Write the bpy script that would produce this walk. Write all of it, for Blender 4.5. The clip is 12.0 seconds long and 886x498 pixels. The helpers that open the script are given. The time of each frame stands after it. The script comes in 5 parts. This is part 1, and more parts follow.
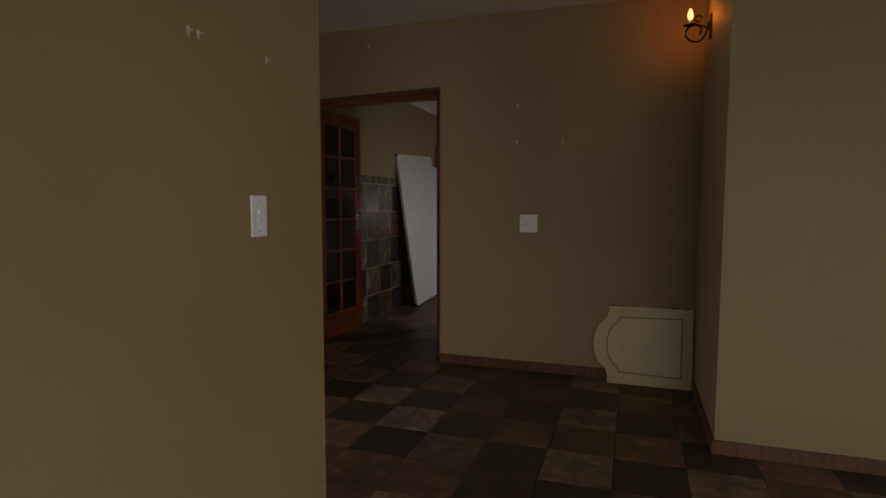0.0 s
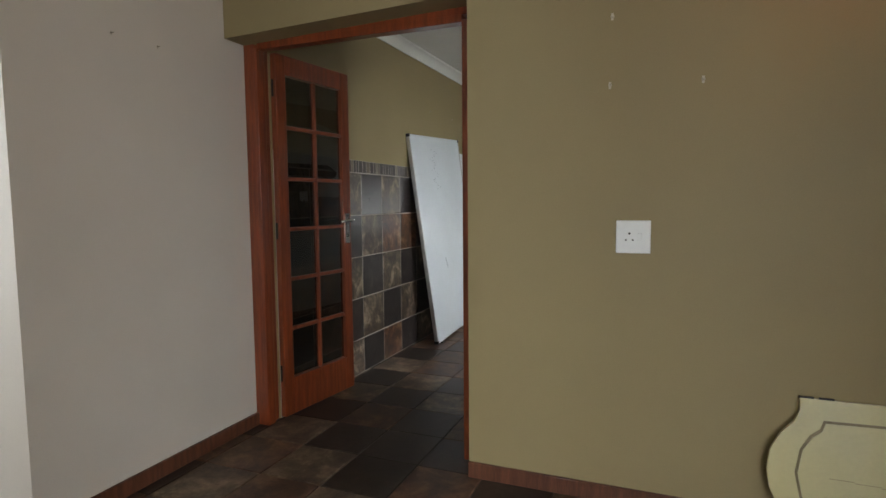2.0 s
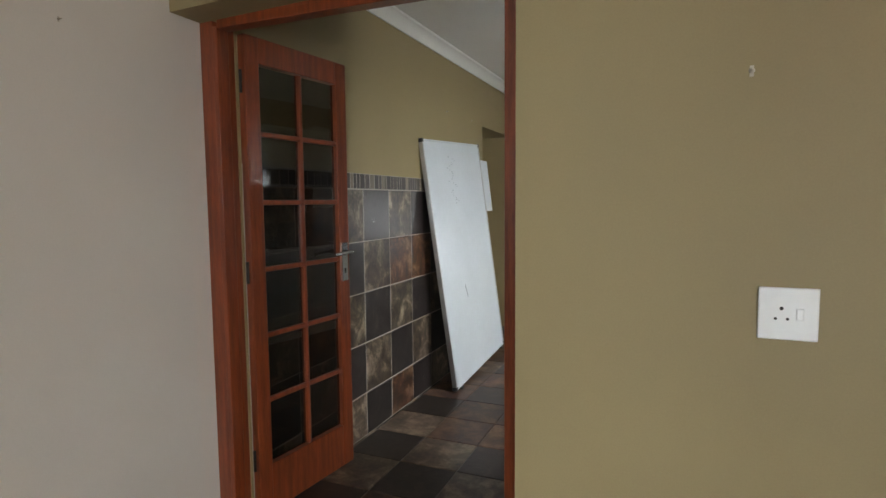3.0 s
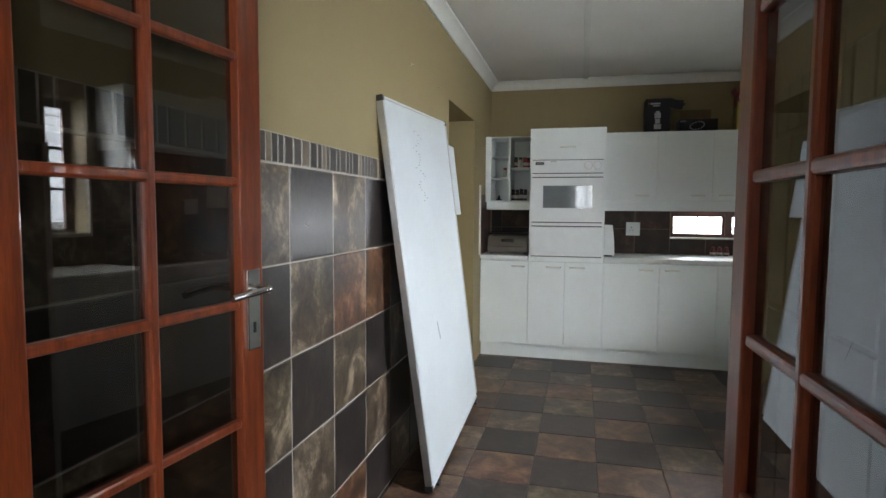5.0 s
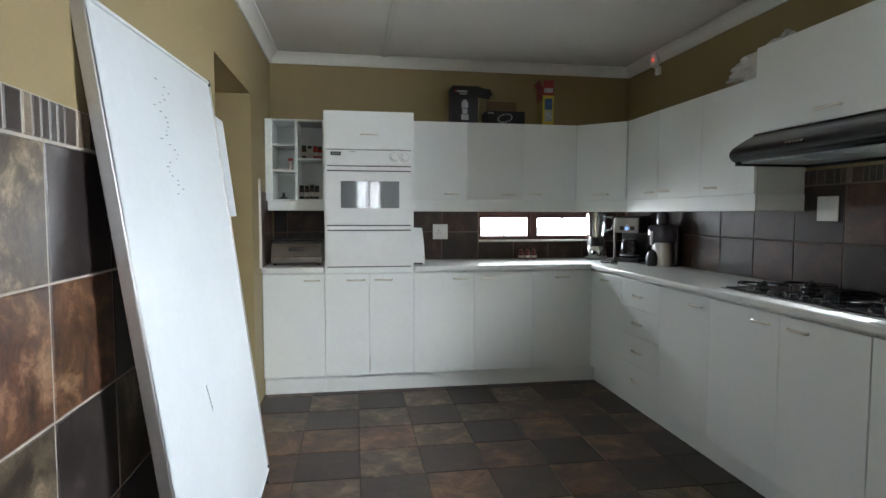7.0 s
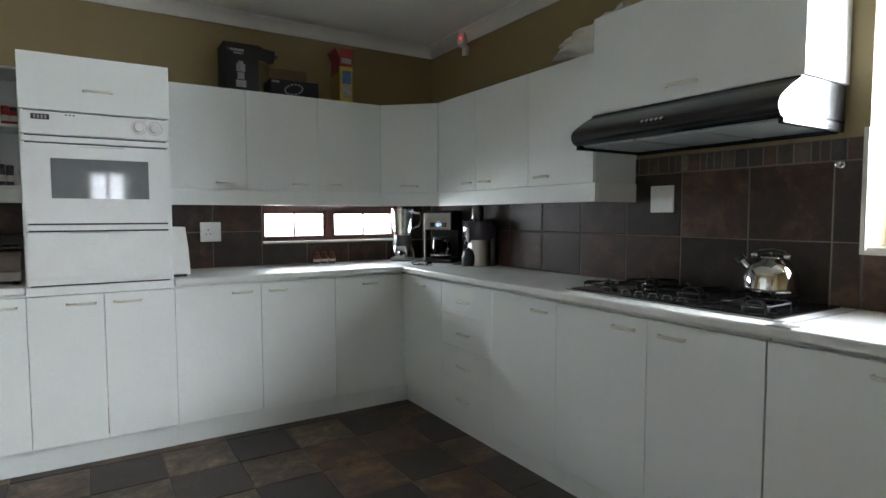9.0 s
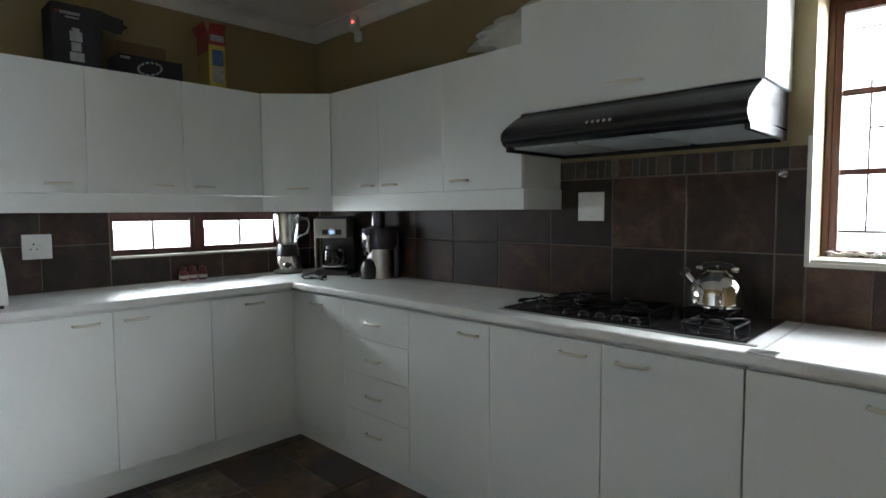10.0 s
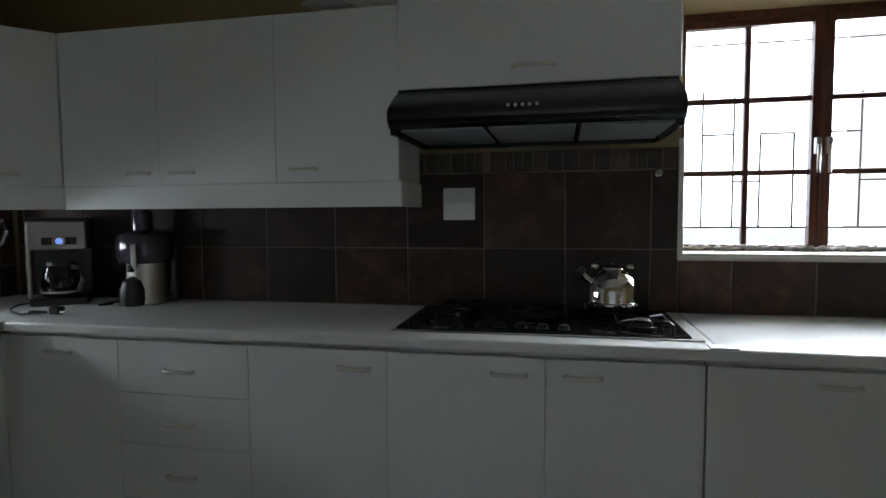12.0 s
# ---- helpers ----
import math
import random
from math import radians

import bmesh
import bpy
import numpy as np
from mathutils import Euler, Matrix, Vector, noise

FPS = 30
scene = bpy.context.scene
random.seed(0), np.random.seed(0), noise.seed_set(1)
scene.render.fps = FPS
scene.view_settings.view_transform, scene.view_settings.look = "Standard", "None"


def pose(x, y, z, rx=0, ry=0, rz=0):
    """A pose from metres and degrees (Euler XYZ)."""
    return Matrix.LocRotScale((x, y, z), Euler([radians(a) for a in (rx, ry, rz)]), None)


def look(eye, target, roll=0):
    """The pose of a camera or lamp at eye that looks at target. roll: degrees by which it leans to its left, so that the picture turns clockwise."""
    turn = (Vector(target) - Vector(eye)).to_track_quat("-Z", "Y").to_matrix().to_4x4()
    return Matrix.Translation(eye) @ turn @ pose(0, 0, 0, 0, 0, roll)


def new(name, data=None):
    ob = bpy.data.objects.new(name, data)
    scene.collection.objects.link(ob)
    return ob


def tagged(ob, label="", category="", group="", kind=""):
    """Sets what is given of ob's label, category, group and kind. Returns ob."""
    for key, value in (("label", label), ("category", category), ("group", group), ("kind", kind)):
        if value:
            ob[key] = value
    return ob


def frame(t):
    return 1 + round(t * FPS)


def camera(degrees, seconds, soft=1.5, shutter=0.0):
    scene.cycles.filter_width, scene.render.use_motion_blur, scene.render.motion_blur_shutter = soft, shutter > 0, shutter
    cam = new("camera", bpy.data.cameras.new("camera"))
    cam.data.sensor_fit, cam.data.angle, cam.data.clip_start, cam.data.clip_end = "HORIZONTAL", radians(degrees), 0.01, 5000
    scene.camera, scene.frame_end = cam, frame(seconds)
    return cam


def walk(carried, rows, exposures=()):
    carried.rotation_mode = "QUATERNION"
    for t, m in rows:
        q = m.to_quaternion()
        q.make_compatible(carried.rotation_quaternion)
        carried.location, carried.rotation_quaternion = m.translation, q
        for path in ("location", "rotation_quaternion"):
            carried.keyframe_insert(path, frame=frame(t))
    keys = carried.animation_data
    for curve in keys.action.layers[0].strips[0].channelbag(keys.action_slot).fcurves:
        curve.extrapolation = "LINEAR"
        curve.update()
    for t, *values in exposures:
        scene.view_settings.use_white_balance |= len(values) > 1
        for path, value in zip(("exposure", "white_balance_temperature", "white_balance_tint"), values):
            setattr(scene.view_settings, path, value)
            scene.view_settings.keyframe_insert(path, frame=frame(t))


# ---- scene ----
cam = camera(76.6, 12.0)
PATH = [
    (0, (0.155, 0.016, 1.206), (-0.485, 1.904, 1.046), 0.1),
    (0.5, (0.06, 0.48, 1.182), (-0.575, 2.37, 1.021), 0.0),
    (1, (-0.063, 0.928, 1.19), (-0.707, 2.815, 1.03), -0.1),
    (1.5, (-0.234, 1.357, 1.2), (-0.911, 3.232, 1.034), -0.4),
    (2, (-0.429, 1.741, 1.206), (-1.171, 3.59, 1.041), -0.5),
    (2.5, (-0.608, 2.083, 1.222), (-1.357, 3.931, 1.063), -0.3),
    (3, (-0.795, 2.464, 1.343), (-1.569, 4.301, 1.174), -0.5),
    (4.8, (-1.515, 3.572, 1.277), (-2.1, 5.48, 1.145), 0.3),
    (5, (-1.58, 3.67, 1.285), (-2.056, 5.607, 1.146), 0.4),
    (5.5, (-1.687, 3.912, 1.263), (-1.954, 5.89, 1.129), 0.1),
    (6, (-1.768, 4.141, 1.263), (-1.835, 6.135, 1.125), 0.2),
    (6.5, (-1.82, 4.352, 1.27), (-1.676, 6.342, 1.14), 0.2),
    (8.5, (-1.765, 5.126, 1.238), (-0.944, 6.946, 1.121), 0.0),
    (9, (-1.746, 5.317, 1.226), (-0.687, 7.009, 1.106), -0.1),
    (9.5, (-1.713, 5.532, 1.271), (-0.46, 7.085, 1.137), -0.4),
    (10, (-1.692, 5.748, 1.282), (-0.262, 7.139, 1.148), -0.4),
    (10.5, (-1.68, 5.963, 1.308), (-0.06, 7.127, 1.164), -0.6),
    (11, (-1.639, 6.182, 1.269), (0.131, 7.104, 1.136), -0.4),
    (11.5, (-1.609, 6.391, 1.272), (0.27, 7.063, 1.143), -0.3),
    (12, (-1.645, 6.595, 1.263), (0.309, 7.0, 1.136), -0.4),
]
EXPOSURES = [(0, -2.2, 8000, 21), (0.5, -1.5, 7600, 17), (1.0, -1.0, 7100, 13), (1.5, -0.6, 6800, 11), (2.0, -0.3, 6700, 10), (3.0, 0.05, 6700, 10), (5.0, 0.55, 6400, 10), (6.0, 0.76, 6370, 10), (6.5, 0.76, 6350, 10), (8.5, 0.78, 6300, 10), (9.5, 0.62, 6300, 10), (10.5, 0.22, 6250, 10), (12.0, -0.6, 6200, 10)]
walk(cam, [(t, look(eye, target, roll)) for t, eye, target, roll in PATH], EXPOSURES)

# ---- light ----
world = bpy.data.worlds.new("overcast_sky")
scene.world = world
world.use_nodes = True
wn = world.node_tree
sky = wn.nodes.new("ShaderNodeTexSky")
sky.sky_type = "NISHITA"
sky.sun_disc = False
sky.sun_elevation, sky.sun_rotation = radians(48), radians(70)
wn.links.new(sky.outputs[0], wn.nodes["Background"].inputs[0])
wn.nodes["Background"].inputs[1].default_value = 0.12


def lamp(name, kind, m, watts, colour, size=None, spread=180):
    d = bpy.data.lights.new(name, kind)
    d.energy, d.color = watts, colour
    if size and kind == "AREA":
        d.shape, d.size, d.size_y, d.spread = "RECTANGLE", size[0], size[1], radians(spread)
    elif size:
        d.shadow_soft_size = size
    ob = new(name, d)
    ob.matrix_world = m
    return ob


DAY = (0.93, 0.97, 1.0)
sun = lamp("sun", "SUN", look((-5, -3, 8), (0, 2, 0)), 0.6, (1.0, 0.96, 0.9))
sun.data.angle = radians(14)
# overcast daylight at window openings; the hall, south and west ones are unseen additions
lamp("daylight_kitchen_window", "AREA", look((1.3, 4.9, 2.0), (-0.5, 7.5, 1.15)), 290, DAY, (1.9, 1.15), 138)
lamp("daylight_slit_window", "AREA", look((-0.30, 9.40, 1.20), (-0.30, 8.0, 1.12)), 26, DAY, (1.1, 0.34))
lamp("daylight_hall_window", "AREA", look((3.62, -1.0, 0.95), (-0.5, 1.6, -0.3)), 85, DAY, (3.7, 1.7), 118)
# added lamp: brightens the door wall from an unseen south opening
lamp("daylight_south_window", "AREA", look((1.5, -3.42, 0.95), (-0.3, 3.0, -0.4)), 58, DAY, (2.5, 1.7), 96)
# added lamp: lights the socket wall from the left, source unseen
lamp("daylight_west_window", "AREA", look((-4.46, 2.42, 1.35), (-0.6, 3.8, 0.6)), 66, DAY, (0.95, 1.5))
lamp("daylight_passage_window", "AREA", look((-1.45, -1.32, 1.5), (-1.4, 2.0, 0.4)), 52, DAY, (0.62, 1.1))
lamp("sconce_glow", "POINT", pose(0.44, 3.70, 2.30), 5.0, (1.0, 0.30, 0.055), 0.018)


# ---- materials ----
def material(name, colour, rough=0.6, metal=0.0, vary=0.12, scale=3.0, fine=60.0, bump=0.15, dist=0.002, alt=None, spec=0.5, random_tone=0.0, coat=0.0):
    """A principled surface whose colour and gloss drift at two scales, with a fine relief."""
    m = bpy.data.materials.new(name)
    m.use_nodes = True
    t = m.node_tree
    p = t.nodes["Principled BSDF"]
    p.inputs["Roughness"].default_value, p.inputs["Metallic"].default_value = rough, metal
    p.inputs["Specular IOR Level"].default_value = spec
    p.inputs["Coat Weight"].default_value = coat
    co = t.nodes.new("ShaderNodeTexCoord")
    src = co.outputs["Object"]
    if random_tone:
        info = t.nodes.new("ShaderNodeObjectInfo")
        add = t.nodes.new("ShaderNodeVectorMath")
        add.operation = "MULTIPLY_ADD"
        add.inputs[1].default_value = (37, 53, 29)
        t.links.new(info.outputs["Random"], add.inputs[0])
        t.links.new(src, add.inputs[2])
        src = add.outputs[0]
    big = t.nodes.new("ShaderNodeTexNoise")
    big.inputs["Scale"].default_value, big.inputs["Detail"].default_value = scale, 6
    small = t.nodes.new("ShaderNodeTexNoise")
    small.inputs["Scale"].default_value, small.inputs["Detail"].default_value = fine, 4
    t.links.new(src, big.inputs["Vector"])
    t.links.new(src, small.inputs["Vector"])
    ramp = t.nodes.new("ShaderNodeValToRGB")
    other = alt or tuple(c * (1 - vary) for c in colour)
    ramp.color_ramp.elements[0].position, ramp.color_ramp.elements[1].position = 0.36, 0.64
    ramp.color_ramp.elements[0].color, ramp.color_ramp.elements[1].color = (*other, 1), (*colour, 1)
    mixer = t.nodes.new("ShaderNodeMath")
    mixer.operation = "MULTIPLY_ADD"
    mixer.inputs[1].default_value = 0.35
    off = t.nodes.new("ShaderNodeMath")
    off.operation = "MULTIPLY_ADD"
    off.inputs[1].default_value, off.inputs[2].default_value = 0.8, -0.075
    t.links.new(big.outputs[0], off.inputs[0])
    t.links.new(small.outputs[0], mixer.inputs[0])
    t.links.new(off.outputs[0], mixer.inputs[2])
    t.links.new(mixer.outputs[0], ramp.inputs[0])
    col = ramp.outputs[0]
    if random_tone:
        hsv = t.nodes.new("ShaderNodeHueSaturation")
        mr = t.nodes.new("ShaderNodeMapRange")
        mr.inputs["To Min"].default_value, mr.inputs["To Max"].default_value = 1 - random_tone, 1 + random_tone
        t.links.new(info.outputs["Random"], mr.inputs[0])
        t.links.new(mr.outputs[0], hsv.inputs["Value"])
        t.links.new(col, hsv.inputs["Color"])
        col = hsv.outputs[0]
    t.links.new(col, p.inputs["Base Color"])
    rr = t.nodes.new("ShaderNodeMapRange")
    rr.inputs["To Min"].default_value, rr.inputs["To Max"].default_value = max(0.02, rough * 0.85), min(1, rough * 1.15)
    t.links.new(big.outputs[0], rr.inputs[0])
    t.links.new(rr.outputs[0], p.inputs["Roughness"])
    if bump:
        b = t.nodes.new("ShaderNodeBump")
        b.inputs["Strength"].default_value, b.inputs["Distance"].default_value = bump, dist
        t.links.new(mixer.outputs[0], b.inputs["Height"])
        t.links.new(b.outputs[0], p.inputs["Normal"])
    return m


def wood(name, colour, dark, rough=0.35):
    """Varnished timber: grain stretched along z, with pores."""
    m = material(name, colour, rough, alt=dark, scale=5, fine=40, bump=0.12, coat=0.25)
    t = m.node_tree
    maps = t.nodes.new("ShaderNodeMapping")
    maps.inputs["Scale"].default_value = (9, 9, 0.7)
    co = [n for n in t.nodes if n.type == "TEX_COORD"][0]
    t.links.new(co.outputs["Object"], maps.inputs[0])
    for n in [n for n in t.nodes if n.type == "TEX_NOISE"]:
        t.links.new(maps.outputs[0], n.inputs["Vector"])
    return m


def glass(name, rough=0.0, tint=(1, 1, 1), shine=0.06):
    """A thin pane: a clear sheet with the mirror gloss of glass."""
    m = bpy.data.materials.new(name)
    m.use_nodes = True
    t = m.node_tree
    t.nodes.remove(t.nodes["Principled BSDF"])
    clear, gloss = t.nodes.new("ShaderNodeBsdfTransparent"), t.nodes.new("ShaderNodeBsdfGlossy")
    mix, lw = t.nodes.new("ShaderNodeMixShader"), t.nodes.new("ShaderNodeLayerWeight")
    lw.inputs["Blend"].default_value = 0.5
    power, curve = t.nodes.new("ShaderNodeMath"), t.nodes.new("ShaderNodeMath")
    power.operation, curve.operation = "POWER", "MULTIPLY_ADD"
    power.inputs[1].default_value = 4.0
    curve.inputs[1].default_value, curve.inputs[2].default_value = 0.91 - shine, shine
    t.links.new(lw.outputs["Facing"], power.inputs[0])
    t.links.new(power.outputs[0], curve.inputs[0])
    t.links.new(curve.outputs[0], mix.inputs[0])
    gloss.inputs["Roughness"].default_value = rough
    clear.inputs[0].default_value = (*tint, 1)
    t.links.new(clear.outputs[0], mix.inputs[1])
    t.links.new(gloss.outputs[0], mix.inputs[2])
    t.links.new(mix.outputs[0], t.nodes["Material Output"].inputs[0])
    return m


def glowing(name, colour, strength):
    m = bpy.data.materials.new(name)
    m.use_nodes = True
    p = m.node_tree.nodes["Principled BSDF"]
    p.inputs["Base Color"].default_value = (*colour, 1)
    p.inputs["Emission Color"].default_value = (*colour, 1)
    p.inputs["Emission Strength"].default_value = strength
    return m


OLIVE = material("olive_tan_plaster", (0.285, 0.225, 0.112), 0.62, vary=0.10, scale=1.6, fine=180, bump=0.25, dist=0.0015)
GREYP = material("pale_grey_plaster", (0.64, 0.59, 0.52), 0.62, vary=0.07, scale=1.8, fine=180, bump=0.25, dist=0.0015)
CEIL = material("ceiling_board_white", (0.80, 0.79, 0.75), 0.8, vary=0.06, scale=2, fine=120, bump=0.1)
CORN = material("cornice_white", (0.74, 0.74, 0.70), 0.7, vary=0.06, scale=4, fine=90, bump=0.08)
GROUT_H = material("brown_grey_grout", (0.17, 0.14, 0.12), 0.85, vary=0.3, scale=4, fine=120, bump=0.3)
GROUT = material("grey_grout", (0.44, 0.40, 0.35), 0.85, vary=0.3, scale=4, fine=120, bump=0.3)
GROUT_D = material("dark_floor_grout", (0.075, 0.062, 0.052), 0.85, vary=0.4, scale=4, fine=120, bump=0.3)


def slate(name, dark, mid, light, rough, cover, bump=0.5, scale=5.0, spec=0.5):
    """Riven slate: flakes of three tones over a dark ground, shifted from tile to tile."""
    m = bpy.data.materials.new(name)
    m.use_nodes = True
    t = m.node_tree
    p = t.nodes["Principled BSDF"]
    p.inputs["Specular IOR Level"].default_value = spec
    co, info = t.nodes.new("ShaderNodeTexCoord"), t.nodes.new("ShaderNodeObjectInfo")
    add = t.nodes.new("ShaderNodeVectorMath")
    add.operation = "MULTIPLY_ADD"
    add.inputs[1].default_value = (37, 53, 29)
    t.links.new(info.outputs["Random"], add.inputs[0])
    t.links.new(co.outputs["Object"], add.inputs[2])
    big, fine, wide = (t.nodes.new("ShaderNodeTexNoise") for _ in range(3))
    for n, sc, det, dist in ((big, scale * 1.5, 12, 0.45), (fine, scale * 11, 8, 0.3), (wide, scale * 0.5, 2, 0.3)):
        n.inputs["Scale"].default_value, n.inputs["Detail"].default_value, n.inputs["Distortion"].default_value = sc, det, dist
        n.inputs["Roughness"].default_value = 0.68
        t.links.new(add.outputs[0], n.inputs["Vector"])
    ramp = t.nodes.new("ShaderNodeValToRGB")
    e = ramp.color_ramp.elements
    e[0].position, e[0].color = cover - 0.10, (*dark, 1)
    e[1].position, e[1].color = cover + 0.20, (*light, 1)
    k = e.new(cover + 0.04)
    k.color = (*mid, 1)
    blend = t.nodes.new("ShaderNodeMath")
    blend.operation = "MULTIPLY_ADD"
    blend.inputs[1].default_value = 0.22
    shift = t.nodes.new("ShaderNodeMath")
    shift.operation = "MULTIPLY_ADD"
    shift.inputs[1].default_value, shift.inputs[2].default_value = 1.0, -0.11
    t.links.new(big.outputs[0], shift.inputs[0])
    t.links.new(fine.outputs[0], blend.inputs[0])
    t.links.new(shift.outputs[0], blend.inputs[2])
    t.links.new(blend.outputs[0], ramp.inputs[0])
    hsv, mr, hr = t.nodes.new("ShaderNodeHueSaturation"), t.nodes.new("ShaderNodeMapRange"), t.nodes.new("ShaderNodeMapRange")
    mr.inputs["To Min"].default_value, mr.inputs["To Max"].default_value = 0.75, 1.25
    hr.inputs["From Min"].default_value, hr.inputs["From Max"].default_value = 0.3, 0.7
    hr.inputs["To Min"].default_value, hr.inputs["To Max"].default_value = 0.485, 0.512
    t.links.new(info.outputs["Random"], mr.inputs[0])
    t.links.new(wide.outputs[0], hr.inputs[0])
    t.links.new(mr.outputs[0], hsv.inputs["Value"])
    t.links.new(hr.outputs[0], hsv.inputs["Hue"])
    t.links.new(ramp.outputs[0], hsv.inputs["Color"])
    t.links.new(hsv.outputs[0], p.inputs["Base Color"])
    rr = t.nodes.new("ShaderNodeMapRange")
    rr.inputs["To Min"].default_value, rr.inputs["To Max"].default_value = rough * 0.7, rough * 1.4
    t.links.new(blend.outputs[0], rr.inputs[0])
    t.links.new(rr.outputs[0], p.inputs["Roughness"])
    b = t.nodes.new("ShaderNodeBump")
    b.inputs["Strength"].default_value, b.inputs["Distance"].default_value = bump, 0.004
    t.links.new(blend.outputs[0], b.inputs["Height"])
    t.links.new(b.outputs[0], p.inputs["Normal"])
    return m


SLATE = slate("charcoal_slate_tile", (0.020, 0.016, 0.015), (0.034, 0.028, 0.025), (0.080, 0.064, 0.052), 0.30, 0.53)
RUST = slate("rust_brown_slate_tile", (0.026, 0.019, 0.015), (0.095, 0.070, 0.047), (0.36, 0.29, 0.20), 0.36, 0.48)
RED = slate("red_brown_slate_tile", (0.022, 0.016, 0.013), (0.095, 0.044, 0.024), (0.28, 0.17, 0.10), 0.36, 0.48)
MOSAIC_D = material("dark_slate_mosaic", (0.055, 0.042, 0.034), 0.45, alt=(0.03, 0.022, 0.018), scale=20, fine=80, bump=0.4, random_tone=0.4)
MOSAIC_L = material("sandy_slate_mosaic", (0.155, 0.122, 0.086), 0.45, alt=(0.10, 0.075, 0.05), scale=20, fine=80, bump=0.4, random_tone=0.4)
MEL = material("white_melamine", (0.77, 0.81, 0.80), 0.36, vary=0.035, scale=2.2, fine=60, bump=0.03)
MELIN = material("white_melamine_inside", (0.66, 0.69, 0.67), 0.5, vary=0.05, scale=3, fine=60, bump=0.03)
GAP = material("dark_cabinet_carcass_edge", (0.10, 0.10, 0.095), 0.8, vary=0.2)
TOP = material("white_speckled_worktop", (0.76, 0.78, 0.77), 0.30, vary=0.10, scale=6, fine=240, bump=0.04)
HANDLE = material("cream_plastic_handle", (0.78, 0.77, 0.68), 0.25, vary=0.08, scale=12)
MAHOG = wood("red_brown_varnished_wood", (0.235, 0.050, 0.015), (0.125, 0.025, 0.009), 0.30)
SKIRT = wood("reddish_meranti_skirting", (0.145, 0.052, 0.026), (0.075, 0.025, 0.013), 0.5)
CHROME = material("brushed_chrome", (0.62, 0.62, 0.60), 0.18, 1.0, vary=0.06, scale=8, bump=0.02)
SILVER = material("silver_appliance_panel", (0.36, 0.35, 0.33), 0.40, 0.8, vary=0.10, scale=10, fine=150, bump=0.05)
STEEL = material("brushed_steel", (0.56, 0.55, 0.52), 0.34, 1.0, vary=0.12, scale=10, fine=150, bump=0.05)
BLACK = material("black_plastic", (0.016, 0.016, 0.017), 0.35, vary=0.3, scale=8, bump=0.05)
HOODM = material("black_enamel", (0.010, 0.011, 0.014), 0.22, vary=0.3, scale=5, bump=0.03)
IRON = material("cast_iron_black", (0.009, 0.0085, 0.008), 0.6, vary=0.4, scale=20, bump=0.3)
PANM = material("black_enamelled_iron", (0.006, 0.006, 0.006), 0.38, vary=0.3, scale=20, bump=0.15, spec=0.22)
HOBG = material("black_hob_glass", (0.008, 0.008, 0.009), 0.06, vary=0.2, bump=0.0)
WHITEP = material("white_moulded_plastic", (0.76, 0.78, 0.78), 0.35, vary=0.05, scale=8, bump=0.03)
BOARD = material("whiteboard_enamel_scuffed", (0.61, 0.655, 0.69), 0.30, vary=0.07, scale=3, fine=30, bump=0.02)
BOARDB = material("whiteboard_back_hardboard", (0.03, 0.024, 0.02), 0.9, vary=0.2)
ALU = material("aluminium_trim", (0.55, 0.55, 0.55), 0.35, 1.0, vary=0.15, scale=12)
CREAM = material("cream_lacquer_chipped", (0.47, 0.42, 0.19), 0.4, vary=0.10, scale=5, fine=70, bump=0.08)
CREAMD = material("antique_brown_groove", (0.20, 0.16, 0.07), 0.6, vary=0.3, scale=10)
TRIM = material("off_white_tile_trim", (0.62, 0.60, 0.55), 0.4, vary=0.08, scale=8)
PANE = glass("clear_window_glass")
# grey tint in the glass darkens the tiles behind, where shade falls
DOORGLASS = glass("clear_door_glass", 0.0, (0.52, 0.52, 0.51))


# ---- building helpers ----
def box(bm, x0, x1, y0, y1, z0, z1, bevel=0.0, m=None):
    """Adds a box, its edges rounded by bevel."""
    vs = [bm.verts.new((x, y, z)) for x in (x0, x1) for y in (y0, y1) for z in (z0, z1)]
    fs = [bm.faces.new([vs[i] for i in q]) for q in ((0, 1, 3, 2), (4, 6, 7, 5), (0, 4, 5, 1), (2, 3, 7, 6), (0, 2, 6, 4), (1, 5, 7, 3))]
    if bevel:
        es = list({e for f in fs for e in f.edges})
        out = bmesh.ops.bevel(bm, geom=es, offset=bevel, segments=2, affect="EDGES", profile=0.5)
        vs = list({v for f in out["faces"] for v in f.verts})
    if m is not None:
        bmesh.ops.transform(bm, matrix=m, verts=vs)
    return bm


def spin(bm, profile, at=(0, 0, 0), n=28, m=None):
    """Adds a turned body: profile of (radius, height)."""
    rings = []
    for r, z in profile:
        rings.append([bm.verts.new((at[0] + r * math.cos(a * math.tau / n), at[1] + r * math.sin(a * math.tau / n), at[2] + z)) for a in range(n)])
    for a, b in zip(rings, rings[1:]):
        for i in range(n):
            bm.faces.new((a[i], a[(i + 1) % n], b[(i + 1) % n], b[i]))
    bm.faces.new(rings[0][::-1])
    bm.faces.new(rings[-1])
    if m is not None:
        bmesh.ops.transform(bm, matrix=m, verts=[v for r in rings for v in r])
    return bm


